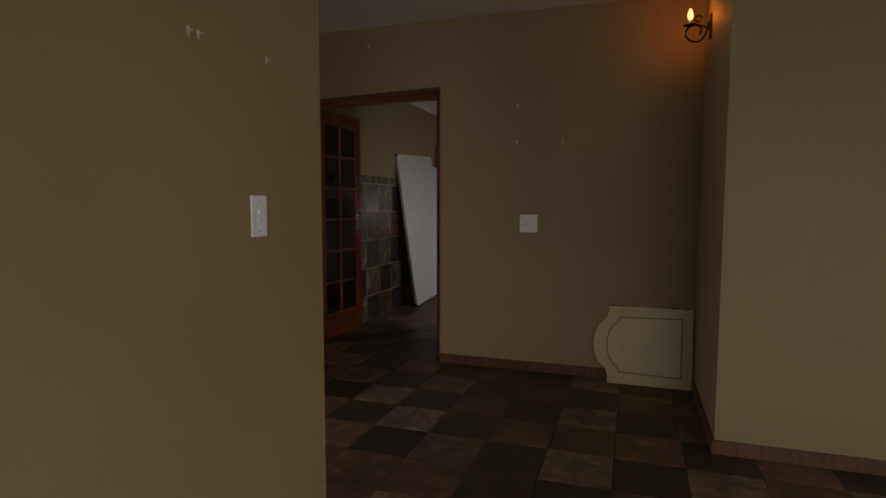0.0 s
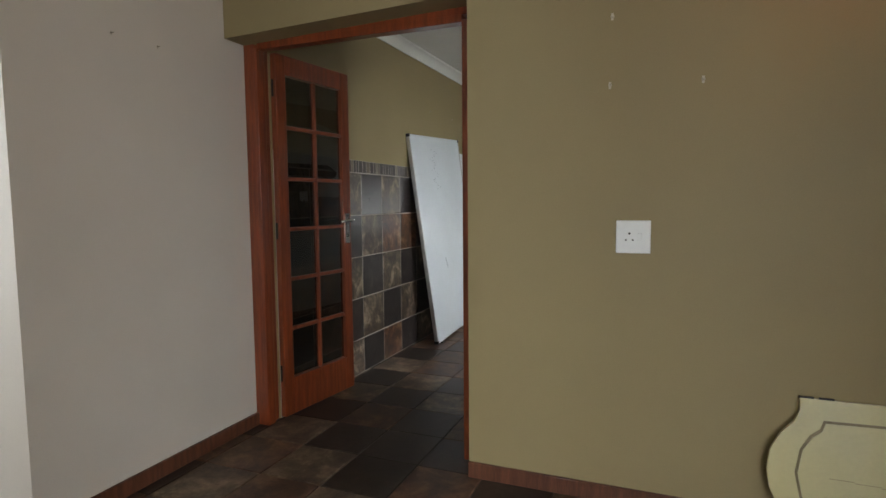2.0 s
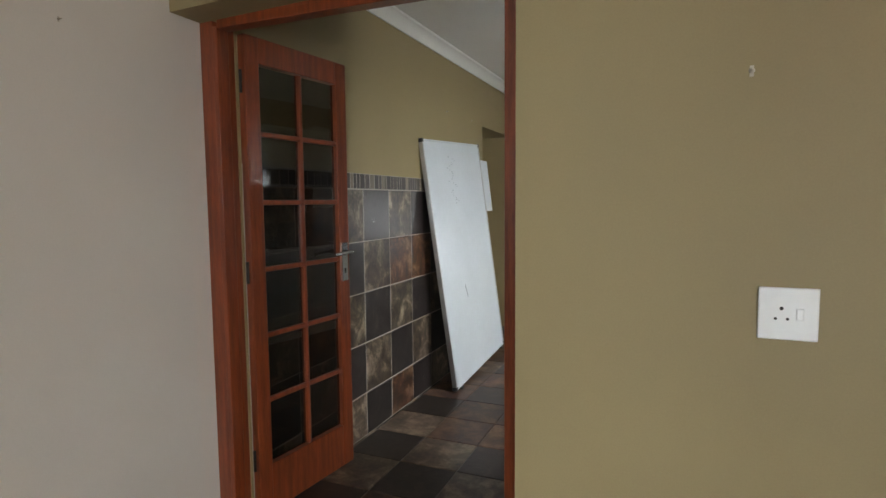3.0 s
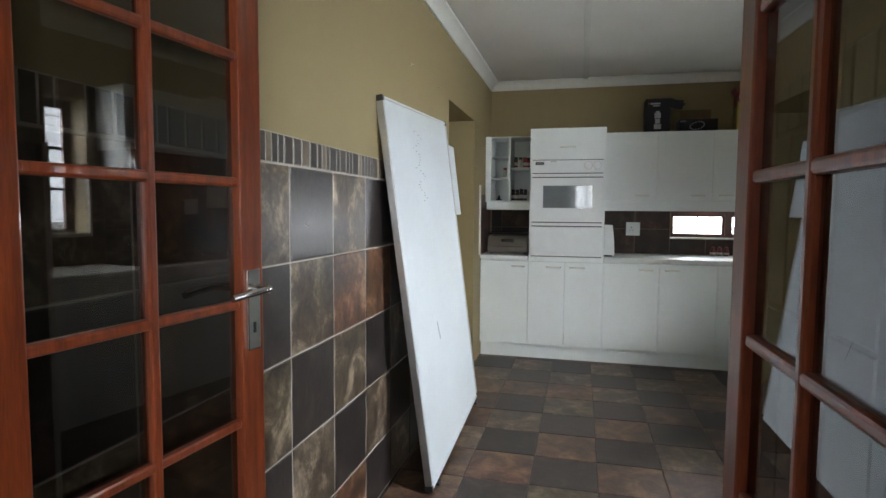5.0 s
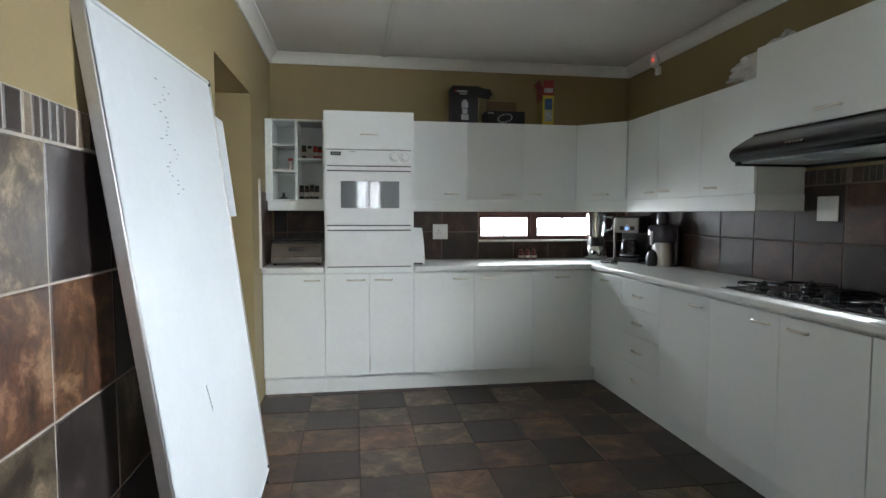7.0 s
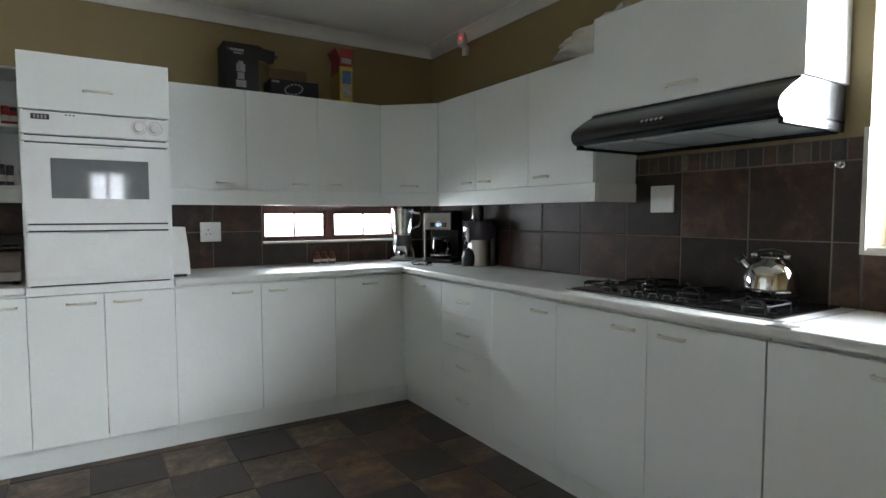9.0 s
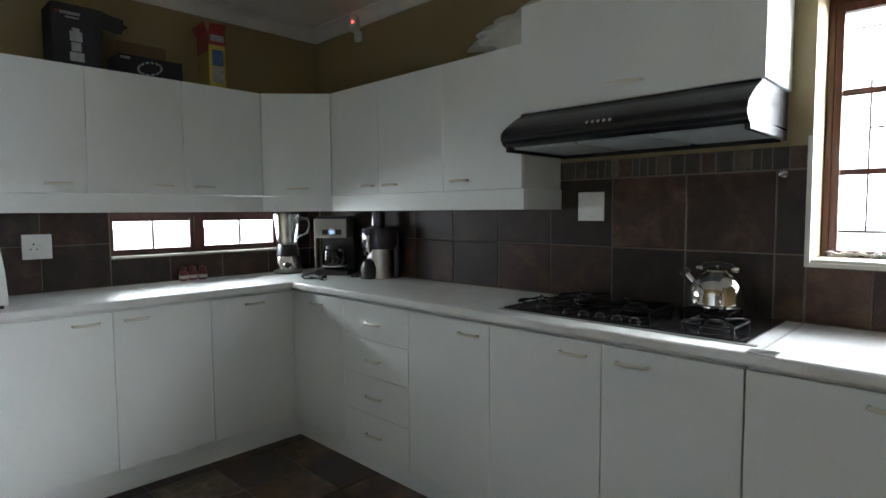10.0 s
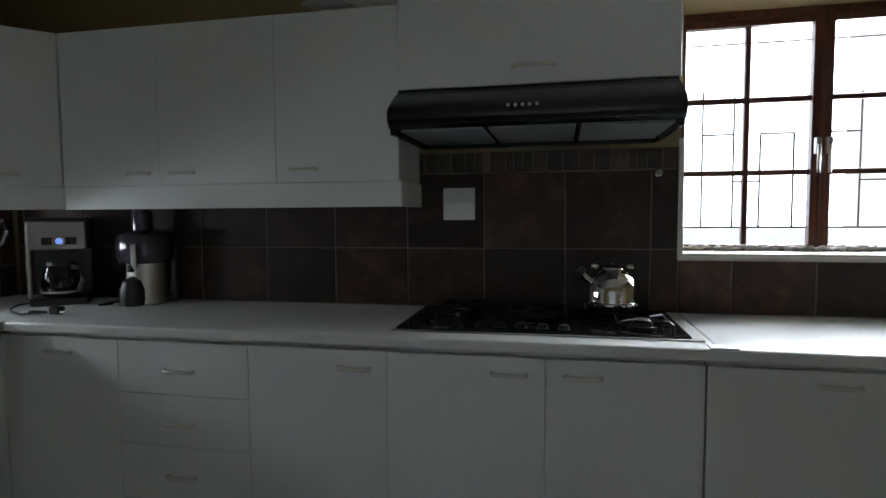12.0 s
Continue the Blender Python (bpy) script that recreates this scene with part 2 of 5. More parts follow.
def tube(bm, pts, r, n=8):
    """Adds a round bar along a line of points."""
    pts = [Vector(p) for p in pts]
    rings = []
    for i, p in enumerate(pts):
        d = (pts[min(i + 1, len(pts) - 1)] - pts[max(i - 1, 0)]).normalized()
        q = d.to_track_quat("Z", "Y")
        rings.append([bm.verts.new(p + q @ Vector((r * math.cos(a * math.tau / n), r * math.sin(a * math.tau / n), 0))) for a in range(n)])
    for a, b in zip(rings, rings[1:]):
        for i in range(n):
            bm.faces.new((a[i], a[(i + 1) % n], b[(i + 1) % n], b[i]))
    bm.faces.new(rings[0][::-1])
    bm.faces.new(rings[-1])
    return bm


def prism(bm, outline, axis, a, b):
    """Adds an outline of 2D points pushed along an axis from a to b."""
    def at(u, v, w):
        return {"x": (w, u, v), "y": (u, w, v), "z": (u, v, w)}[axis]
    one, two = [bm.verts.new(at(u, v, a)) for u, v in outline], [bm.verts.new(at(u, v, b)) for u, v in outline]
    n = len(outline)
    for i in range(n):
        bm.faces.new((one[i], one[(i + 1) % n], two[(i + 1) % n], two[i]))
    bm.faces.new(one[::-1])
    bm.faces.new(two)
    return bm


def mesh_of(name, bm, mat, smooth=False):
    bmesh.ops.recalc_face_normals(bm, faces=bm.faces)
    me = bpy.data.meshes.new(name)
    bm.to_mesh(me)
    bm.free()
    me.materials.append(mat)
    if smooth:
        for p in me.polygons:
            p.use_smooth = True
        me.set_sharp_from_angle(angle=radians(40))
    return me


def part(name, bm, mat, parent=None, label="", smooth=False):
    ob = new(name, mesh_of(name, bm, mat, smooth))
    if parent is not None:
        ob.parent = parent
        base = Matrix.Identity(4)
        up = parent
        while up is not None:
            base = up.matrix_basis @ base if up.parent is None else base
            up = up.parent
        ob.matrix_parent_inverse = base.inverted() if parent.parent is None else Matrix.Identity(4)
    return tagged(ob, label)


def thing(name, at, label, category, group=""):
    ob = new(name)
    ob.empty_display_size = 0.05
    ob.location = at
    return tagged(ob, label, category, group)


def setting(name, bm, mat, label, category="wall"):
    return tagged(part(name, bm, mat), label, category, kind="structure")


def B(*a, **k):
    return box(bmesh.new(), *a, **k)


def boxes(*rows, bevel=0.0):
    bm = bmesh.new()
    for r in rows:
        box(bm, *r, bevel=bevel)
    return bm


# ---- the shell ----
GX = -2.50   # face of the grey wall
HC, KC = 2.545, 2.485   # ceilings of hall and kitchen
setting("floor", boxes((-4.2, -1.09, -1.2, 4.25, -0.15, -0.006), (-1.09, 3.6, -3.2, 4.25, -0.15, -0.006), (-3.05, 0.71, 4.25, 9.27, -0.15, -0.006)), GROUT_D, "dark grouted bed under the slate floor tiles", "floor")
lintel = boxes((-1.22, 3.6, 4.0, 4.25, 0, 2.7), (-2.66, -2.50, 4.14, 4.25, 0, 2.028))
prism(lintel, [(-2.498, 2.028), (-1.22, 2.066), (-1.22, 2.7), (-2.498, 2.7)], "y", 4.0, 4.25)
setting("wall_between", lintel, OLIVE, "olive tan plastered wall with a wide doorway")
setting("wall_pier", B(0.556, 3.6, 2.94, 3.998, 0, 2.7), OLIVE, "olive tan plastered pier beside the doorway wall")
setting("wall_grey", B(-4.2, GX, 2.97, 4.138, 0, 2.7), GREYP, "pale grey plastered wall with worn nail holes")
setting("wall_switch", B(-1.09, -0.925, -3.2, 1.82, 0, 2.7), OLIVE, "olive tan plastered wall end with a light switch")
# south, east and west openings are added out of view for the daylight lamps
setting("wall_south", boxes((-0.925, 0.25, -3.4, -3.2, 0, 2.7), (2.75, 3.6, -3.4, -3.2, 0, 2.7), (0.25, 2.75, -3.4, -3.2, 0, 0.35), (0.25, 2.75, -3.4, -3.2, 2.15, 2.7)), OLIVE, "olive tan plastered wall")
setting("wall_east", boxes((3.4, 3.6, -3.2, -2.9, 0, 2.7), (3.4, 3.6, 0.9, 2.94, 0, 2.7), (3.4, 3.6, -2.9, 0.9, 0, 0.35), (3.4, 3.6, -2.9, 0.9, 2.15, 2.7)), OLIVE, "olive tan plastered wall with a window opening")
setting("wall_passage", boxes((-4.4, -4.2, -1.2, 1.95, 0, 2.7), (-4.4, -4.2, 2.90, 4.1, 0, 2.7), (-4.4, -4.2, 1.95, 2.90, 0, 0.5), (-4.4, -4.2, 1.95, 2.90, 2.15, 2.7)), OLIVE, "olive tan plastered passage wall")
setting("wall_passage_south", boxes((-4.2, -1.75, -1.2, -1.0, 0, 2.7), (-1.15, -1.09, -1.2, -1.0, 0, 2.7), (-1.75, -1.15, -1.2, -1.0, 0, 1.0), (-1.75, -1.15, -1.2, -1.0, 2.1, 2.7)), OLIVE, "olive tan plastered wall with a window opening")
setting("wall_left", boxes((-2.66, -2.435, 4.25, 7.285, 0, 2.7), (-2.66, -2.435, 8.20, 9.05, 0, 2.7), (-2.66, -2.435, 7.285, 8.20, 2.005, 2.7)), OLIVE, "olive tan plastered kitchen wall with a side opening")
setting("wall_alcove", boxes((-3.05, -2.85, 7.1, 8.4, 0, 2.7), (-2.85, -2.66, 7.1, 7.285, 0, 2.7), (-2.85, -2.66, 8.20, 8.4, 0, 2.7), (-2.85, -2.66, 7.285, 8.20, 2.005, 2.7)), OLIVE, "olive tan plastered shallow recess")
setting("wall_far", boxes((-2.66, -0.80, 9.05, 9.27, 0, 2.7), (0.22, 0.71, 9.05, 9.27, 0, 2.7), (-0.80, 0.22, 9.05, 9.27, 0, 1.055), (-0.80, 0.22, 9.05, 9.27, 1.34, 2.7)), OLIVE, "olive tan plastered wall with a slit window")
WY0, WY1, WZ0, WZ1 = 4.632, 6.172, 1.104, 2.002
setting("wall_hob", boxes((0.49, 0.75, 4.25, WY0, 0, 2.7), (0.49, 0.75, WY1, 9.05, 0, 2.7), (0.49, 0.75, WY0, WY1, 0, WZ0), (0.49, 0.75, WY0, WY1, WZ1, 2.7)), OLIVE, "olive tan plastered wall above dark tiles")
setting("wall_nib", B(-1.245, -1.12, 4.25, 5.0, 0, 2.7), OLIVE, "olive tan plastered wall end clad in slate tiles")
setting("ceiling_hall", B(-4.2, 3.4, -3.2, 4.0, HC, HC + 0.1), CEIL, "off-white painted hall ceiling", "ceiling")
setting("ceiling_kitchen", B(-2.435, 0.49, 4.25, 9.05, KC, KC + 0.1), CEIL, "off-white ceiling board with cover strips", "ceiling")


def cornice(name, run):
    """Coved plaster cornice along a straight wall run: (axis, fixed, direction into the room, from, to)."""
    axis, fixed, into, a, b = run
    pts = [(0.0, -0.075), (0.012, -0.075), (0.016, -0.062), (0.030, -0.034), (0.055, -0.014), (0.068, -0.010), (0.072, 0.0), (0.0, 0.0)]
    out = [(fixed + into * u, KC + v) for u, v in pts]
    bm = bmesh.new()
    prism(bm, out, "y" if axis == "x" else "x", a, b)
    return tagged(part(name, bm, CORN, smooth=True), "white coved plaster cornice", "cornice", kind="structure")


cornice("trim_cornice_left", ("x", -2.435, 1, 4.25, 9.05))
cornice("trim_cornice_hob", ("x", 0.49, -1, 4.25, 9.05))
cornice("trim_cornice_far", ("y", 9.05, -1, -2.435, 0.49))
setting("trim_ceiling_strip", B(-1.59, -1.545, 4.25, 9.05, KC - 0.010, KC, bevel=0.003), CORN, "white timber cover strip on the ceiling", "trim")


def skirting(name, x0, x1, y0, y1, h=0.070):
    setting(name, B(x0, x1, y0, y1, 0, h, bevel=0.004), SKIRT, "red-brown timber skirting with a worn edge", "baseboard")


skirting("baseboard_door_wall", -1.22, 0.54, 3.985, 4.0)
skirting("baseboard_pier_side", 0.541, 0.556, 2.925, 3.985)
skirting("baseboard_pier_front", 0.556, 3.4, 2.925, 2.94)
skirting("baseboard_grey_wall", GX, GX + 0.017, 2.955, 4.14)
skirting("baseboard_grey_end", -4.2, GX, 2.953, 2.97)

# ---- doorway with its two glazed leaves ----
door_frame = tagged(thing("door_1", (-1.83, 4.16, 0), "red-brown varnished timber frame of an open double doorway", "door frame"), kind="structure")
part("jamb", boxes((-2.505, -2.44, 4.14, 4.255, 0, 2.04), (-2.445, -2.42, 4.14, 4.20, 0, 2.01), bevel=0.004), MAHOG, door_frame)
part("jamb", boxes((-1.262, -1.219, 4.14, 4.255, 0, 2.04), (-1.295, -1.255, 4.14, 4.20, 0, 2.01), bevel=0.004), MAHOG, door_frame)
part("head", boxes((-2.51, -1.215, 4.14, 4.255, 2.032, 2.075), (-2.42, -1.295, 4.14, 4.20, 2.000, 2.036), bevel=0.004), MAHOG, door_frame)


def door_leaf(at, label, width, mirror, handles=True):
    """A twelve-pane glazed leaf, hinged at its base point, running along +y. mirror: 1 faces +x, -1 faces -x."""
    t = thing("glazed_door", at, label, "door", "pair of glazed doors")
    x, y, z = at
    T, H, S, rail_b, rail_t = 0.02, 2.005, 0.074, 0.21, 0.105
    for y0, y1 in ((0, S), (width - S, width)):
        part("stile", B(x - T, x + T, y + y0, y + y1, z, z + H, bevel=0.004), MAHOG, t)
    part("bottom_rail", B(x - T, x + T, y + S, y + width - S, z, z + rail_b, bevel=0.004), MAHOG, t)
    part("top_rail", B(x - T, x + T, y + S, y + width - S, z + H - rail_t, z + H, bevel=0.004), MAHOG, t)
    gy0, gy1, gz0, gz1 = y + S, y + width - S, z + rail_b, z + H - rail_t
    mid, bar = (gy0 + gy1) / 2, 0.011
    part("glazing_bar", B(x - T + 0.004, x + T - 0.004, mid - bar, mid + bar, gz0, gz1, bevel=0.006), MAHOG, t)
    dz = (gz1 - gz0) / 6
    for k in range(1, 6):
        part("glazing_bar", B(x - T + 0.005, x + T - 0.005, gy0, gy1, gz0 + k * dz - bar, gz0 + k * dz + bar, bevel=0.006), MAHOG, t)
    for c in range(2):
        for k in range(6):
            a, b = (gy0, mid) if c == 0 else (mid, gy1)
            pane = part("pane", B(x - 0.002, x + 0.002, a + 0.006, b - 0.006, gz0 + k * dz + 0.007, gz0 + (k + 1) * dz - 0.007), DOORGLASS, t)
            pane.visible_shadow = False
    hy, hz = y + width - 0.042, z + 1.06
    for s in (1, -1) if handles else ():
        px = x + s * (T + 0.004)
        plate = part("lock_plate", B(px - 0.004, px + 0.004, hy - 0.021, hy + 0.021, hz - 0.115, hz + 0.075, bevel=0.002), CHROME, t, "chrome lock plate")
        bm = bmesh.new()
        tube(bm, [(x + s * (T + 0.006), hy, hz + 0.03), (x + s * (T + 0.05), hy, hz + 0.03)], 0.010, 12)
        tube(bm, [(x + s * (T + 0.048), hy + 0.004, hz + 0.03), (x + s * (T + 0.056), hy - 0.03, hz + 0.031), (x + s * (T + 0.054), hy - 0.08, hz + 0.028), (x + s * (T + 0.046), hy - 0.118, hz + 0.024)], 0.0085, 12)
        part("lever_handle", bm, CHROME, t, "chrome lever handle", smooth=True)
        part("keyhole", B(px + s * 0.004 - 0.001, px + s * 0.004 + 0.001, hy - 0.004, hy + 0.004, hz - 0.075, hz - 0.05), BLACK, t)
    for hzz in (0.25, 1.05, 1.82):
        bm = bmesh.new()
        tube(bm, [(x - mirror * 0.0, y - 0.006, z + hzz - 0.045), (x, y - 0.006, z + hzz + 0.045)], 0.006, 8)
        part("hinge", bm, IRON, t, smooth=True)
    return t


leaf_left = door_leaf((-2.418, 4.262, 0.008), "red-brown glazed timber door folded back against tiles", 0.624, 1)
leaf_left.rotation_euler = (0, 0, radians(-6.6))
leaf_right = door_leaf((-1.268, 4.205, 0.008), "red-brown glazed timber door open beside the tiled nib", 0.600, -1, False)
leaf_right.rotation_euler = (0, 0, radians(1.8))

# ---- base cabinets ----
CZ0, CZ1, DZ0, DZ1 = 0.0, 0.862, 0.128, 0.849


def handle(parent, at, along, length=0.10):
    """A slim bow handle: a bar on two feet. along: 'x' or 'y'; the front faces -y or -x."""
    bm = bmesh.new()
    x, y, z = at
    h = length / 2
    if along == "x":
        pts = [(x - h, y, z), (x - h + 0.004, y - 0.013, z), (x - h + 0.014, y - 0.018, z), (x + h - 0.014, y - 0.018, z), (x + h - 0.004, y - 0.013, z), (x + h, y, z)]
    else:
        pts = [(x, y - h, z), (x - 0.013, y - h + 0.004, z), (x - 0.018, y - h + 0.014, z), (x - 0.018, y + h - 0.014, z), (x - 0.013, y + h - 0.004, z), (x, y + h, z)]
    tube(bm, pts, 0.0062, 8)
    return part("handle", bm, HANDLE, parent, "cream bow handle", smooth=True)


def run_x(x0, x1, z0, z1, front, back, doors, label, group, hz, name="base_cabinet", plinth=True, hl=0.10):
    """A cabinet with its fronts facing -y. doors: (from, to, handle x)."""
    t = thing(name, ((x0 + x1) / 2, (front + back) / 2, z0 if not plinth else 0), label, "cabinet", group)
    part("body", B(x0 + 0.001, x1 - 0.001, front + 0.0195, back, z0 if plinth is False else 0.125, z1, bevel=0.001), MELIN, t)
    if plinth:
        part("plinth", B(x0, x1, front + 0.055, front + 0.073, 0.0, 0.125, bevel=0.002), MEL, t)
    for a, b, hx in doors:
        d = part("door", B(a + 0.0009, b - 0.0009, front, front + 0.018, (DZ0 if plinth else z0), (DZ1 if plinth else z1), bevel=0.002), MEL, t)
        if hx is not None:
            handle(d, (hx, front, hz), "x", hl)
    return t


def run_y(y0, y1, z0, z1, front, back, doors, label, group, hz, name="base_cabinet", plinth=True, hl=0.10, slack=0.001):
    """A cabinet with its fronts facing -x. doors: (from, to, handle y)."""
    t = thing(name, ((front + back) / 2, (y0 + y1) / 2, z0 if not plinth else 0), label, "cabinet", group)
    part("body", B(front + 0.0195, back, y0 + slack, y1 - slack, z0 if plinth is False else 0.125, z1, bevel=0.001), MELIN, t)
    if plinth:
        part("plinth", B(front + 0.055, front + 0.073, y0, y1, 0.0, 0.125, bevel=0.002), MEL, t)
    for a, b, hy in doors:
        d = part("door", B(front, front + 0.018, a + 0.0009, b - 0.0009, (DZ0 if plinth else z0), (DZ1 if plinth else z1), bevel=0.002), MEL, t)
        if hy is not None:
            handle(d, (front, hy, hz), "y", hl)
    return t


FY, FX = 8.505, -0.052   # cabinet fronts of the far run and of the hob run
G1, G2 = "white base cabinets", "white wall cabinets"
run_x(-2.430, -2.013, 0, CZ1, FY, 9.045, [(-2.430, -2.013, -2.10)], "white melamine base cabinet with one door", G1, 0.805)
run_x(-1.392, -0.516, 0, CZ1, FY, 9.045, [(-1.392, -0.953, -1.055), (-0.953, -0.516, -0.855)], "white melamine base cabinet with two doors", G1, 0.805)
run_x(-0.516, FX - 0.002, 0, CZ1, FY, 9.045, [(-0.516, FX - 0.002, -0.285)], "white melamine base cabinet in the corner", G1, 0.805)
run_y(8.041, FY - 0.002, 0, CZ1, FX, 0.485, [(8.041, FY - 0.002, 8.275)], "white melamine corner cabinet with one door", G1, 0.80)
filler = thing("corner_filler", (FX + 0.05, FY + 0.05, 0), "white corner post joining two cabinet runs", "cabinet", G1)
part("post", B(FX - 0.002, FX + 0.018, FY - 0.002, FY + 0.018, DZ0, DZ1), MEL, filler)
part("plinth", boxes((FX - 0.01, FX + 0.073, FY + 0.055, FY + 0.073, 0, 0.125), (FX + 0.055, FX + 0.073, FY - 0.01, FY + 0.055, 0, 0.125)), MEL, filler)
drawers = thing("drawer_unit", (0.2, 7.80, 0), "white melamine unit with four drawers", "drawers", G1)
part("body", B(FX + 0.0195, 0.485, 7.562, 8.040, 0.125, CZ1, bevel=0.001), MELIN, drawers)
part("plinth", B(FX + 0.055, FX + 0.073, 7.561, 8.041, 0, 0.125, bevel=0.002), MEL, drawers)
for z0, z1 in ((0.675, DZ1), (0.500, 0.672), (0.315, 0.497), (DZ0, 0.312)):
    d = part("drawer_front", B(FX, FX + 0.018, 7.562, 8.040, z0 - 0.0012, z1, bevel=0.0012), MEL, drawers)
    handle(d, (FX, 7.81, (z0 + z1) / 2 - 0.008), "y", 0.105)
run_y(7.100, 7.561, 0, CZ1, FX, 0.485, [(7.100, 7.561, 7.205)], "white melamine base cabinet with one door", G1, 0.795)
run_y(6.205, 7.100, 0, CZ1, FX, 0.485, [(6.631, 7.100, 6.735), (6.2065, 6.631, 6.527)], "white melamine base cabinet under the hob", G1, 0.80, slack=0.0025)
run_y(5.330, 6.205, 0, CZ1, FX, 0.485, [(5.770, 6.2035, 5.885), (5.330, 5.770, None)], "white melamine base cabinet under the window", G1, 0.81, slack=0.0025)
run_y(4.40, 5.330, 0, CZ1, FX, 0.485, [(4.86, 5.330, 4.95), (4.40, 4.86, 4.75)], "white melamine base cabinet near the window", G1, 0.81)

# ---- worktops ----
wt = thing("worktop", (0.2, 7.0, 0.864), "white laminate worktop with a rounded front edge", "worktop")
part("slab", boxes((FX - 0.022, 0.487, 4.30, FY - 0.026, 0.864, 0.900), bevel=0.008), TOP, wt)
part("slab", boxes((-1.390, 0.487, FY - 0.024, 9.047, 0.864, 0.900), bevel=0.008), TOP, wt)
tagged(part("worktop", B(-2.432, -2.016, FY - 0.024, 9.047, 0.864, 0.900, bevel=0.008), TOP), "short white laminate worktop beside the oven", "worktop")

# ---- oven tower ----
tower = thing("oven_tower", (-1.70, 8.78, 0), "white tall cabinet holding a built-in oven", "cabinet")
OX0, OX1 = -2.013, -1.392
part("side_panel", B(OX0, OX0 + 0.016, FY + 0.02, 9.045, 0.125, 1.975), MEL, tower)
part("side_panel", B(OX1 - 0.016, OX1, FY + 0.02, 9.045, 0.125, 1.975), MEL, tower)
part("top_panel", B(OX0 + 0.016, OX1 - 0.016, FY + 0.02, 9.045, 1.957, 1.975), MEL, tower)
part("back_panel", B(OX0 + 0.016, OX1 - 0.016, 9.02, 9.045, 0.125, 1.957), MELIN, tower)
part("shelf", B(OX0 + 0.016, OX1 - 0.016, FY + 0.03, 9.02, 0.866, 0.889), MELIN, tower)
part("plinth", B(OX0, OX1, FY + 0.055, FY + 0.073, 0, 0.125), MEL, tower)
for a, b, hx in ((OX0, -1.706, -1.80), (-1.706, OX1, -1.605)):
    d = part("door", B(a + 0.0015, b - 0.0015, FY - 0.004, FY + 0.016, DZ0, 0.850, bevel=0.002), MEL, tower)
    handle(d, (hx, FY - 0.004, 0.805), "x", 0.115)
part("kick_strip", B(OX0 + 0.0015, OX1 - 0.0015, FY - 0.006, FY + 0.016, 0.854, 0.894, bevel=0.002), MEL, tower)
d = part("flap_door", B(OX0 + 0.0015, OX1 - 0.0015, FY - 0.004, FY + 0.016, 1.714, 1.973, bevel=0.002), MEL, tower)
handle(d, (-1.70, FY - 0.004, 1.815), "x", 0.115)

oven = thing("built_in_oven", (-1.70, 8.70, 0.886), "white built-in electric oven with a dark window", "oven")
X0, X1 = OX0 + 0.008, OX1 - 0.008
# casing coloured black so the panel gaps read as shaded lines
part("casing", B(X0 + 0.012, X1 - 0.012, FY + 0.012, 8.98, 0.890, 1.712), BLACK, oven)
part("control_panel", B(X0, X1, FY - 0.012, FY + 0.014, 1.602, 1.706, bevel=0.002), WHITEP, oven)
part("vent_strip", B(X0, X1, FY - 0.009, FY + 0.014, 1.569, 1.594, bevel=0.002), WHITEP, oven)
odoor = part("oven_door", boxes((X0, X1, FY - 0.016, FY + 0.012, 1.494, 1.560), (X0, X1, FY - 0.016, FY + 0.012, 1.191, 1.308), (X0, -1.898, FY - 0.016, FY + 0.012, 1.308, 1.494), (-1.496, X1, FY - 0.016, FY + 0.012, 1.308, 1.494)), WHITEP, oven)
OVG = material("oven_window_glass", (0.17, 0.185, 0.19), 0.05, vary=0.12, bump=0.0, spec=0.3)
part("window", B(-1.898, -1.496, FY - 0.0145, FY - 0.002, 1.308, 1.494), OVG, oven, "grey mirrored oven window")
for z in (1.208, 1.218, 0.926, 0.936):
    part("pressed_line", B(X0 + 0.02, X1 - 0.02, FY - 0.0168, FY - 0.0135, z, z + 0.003, bevel=0.001), WHITEP, oven)
part("grip", B(-1.83, -1.60, FY - 0.030, FY - 0.014, 1.550, 1.559, bevel=0.004), WHITEP, oven)
part("spacer_strip", B(X0, X1, FY - 0.010, FY + 0.012, 1.158, 1.183, bevel=0.002), WHITEP, oven)
part("warming_drawer", B(X0, X1, FY - 0.014, FY + 0.012, 0.902, 1.150, bevel=0.003), WHITEP, oven)
part("drawer_grip", B(-1.83, -1.60, FY - 0.028, FY - 0.012, 1.140, 1.149, bevel=0.004), WHITEP, oven)
disp = part("display", B(-1.965, -1.895, FY - 0.0145, FY - 0.011, 1.668, 1.693), BLACK, oven, "black clock display")
for k in range(4):
    part("digit", B(-1.955 + k * 0.014, -1.947 + k * 0.014, FY - 0.0155, FY - 0.0140, 1.673, 1.688), material("display_digit_grey", (0.25, 0.28, 0.24), 0.4), disp)
for kx in (-1.532, -1.462):
    bm = bmesh.new()
    spin(bm, [(0.031, 0.0), (0.031, 0.003), (0.024, 0.004), (0.022, 0.022), (0.019, 0.025)], n=28, m=pose(kx, FY - 0.012, 1.660, 90))
    part("knob", bm, WHITEP, oven, "round white knob", smooth=True)
    bm = bmesh.new()
    spin(bm, [(0.034, 0.0), (0.034, 0.0015), (0.0315, 0.0016)], n=28, m=pose(kx, FY - 0.0119, 1.660, 90))
    part("knob_ring", bm, STEEL, oven, smooth=True)
for bx in (-1.83, -1.815, -1.80):
    part("button", B(bx - 0.004, bx + 0.004, FY - 0.016, FY - 0.011, 1.692, 1.697, bevel=0.001), BLACK, oven)

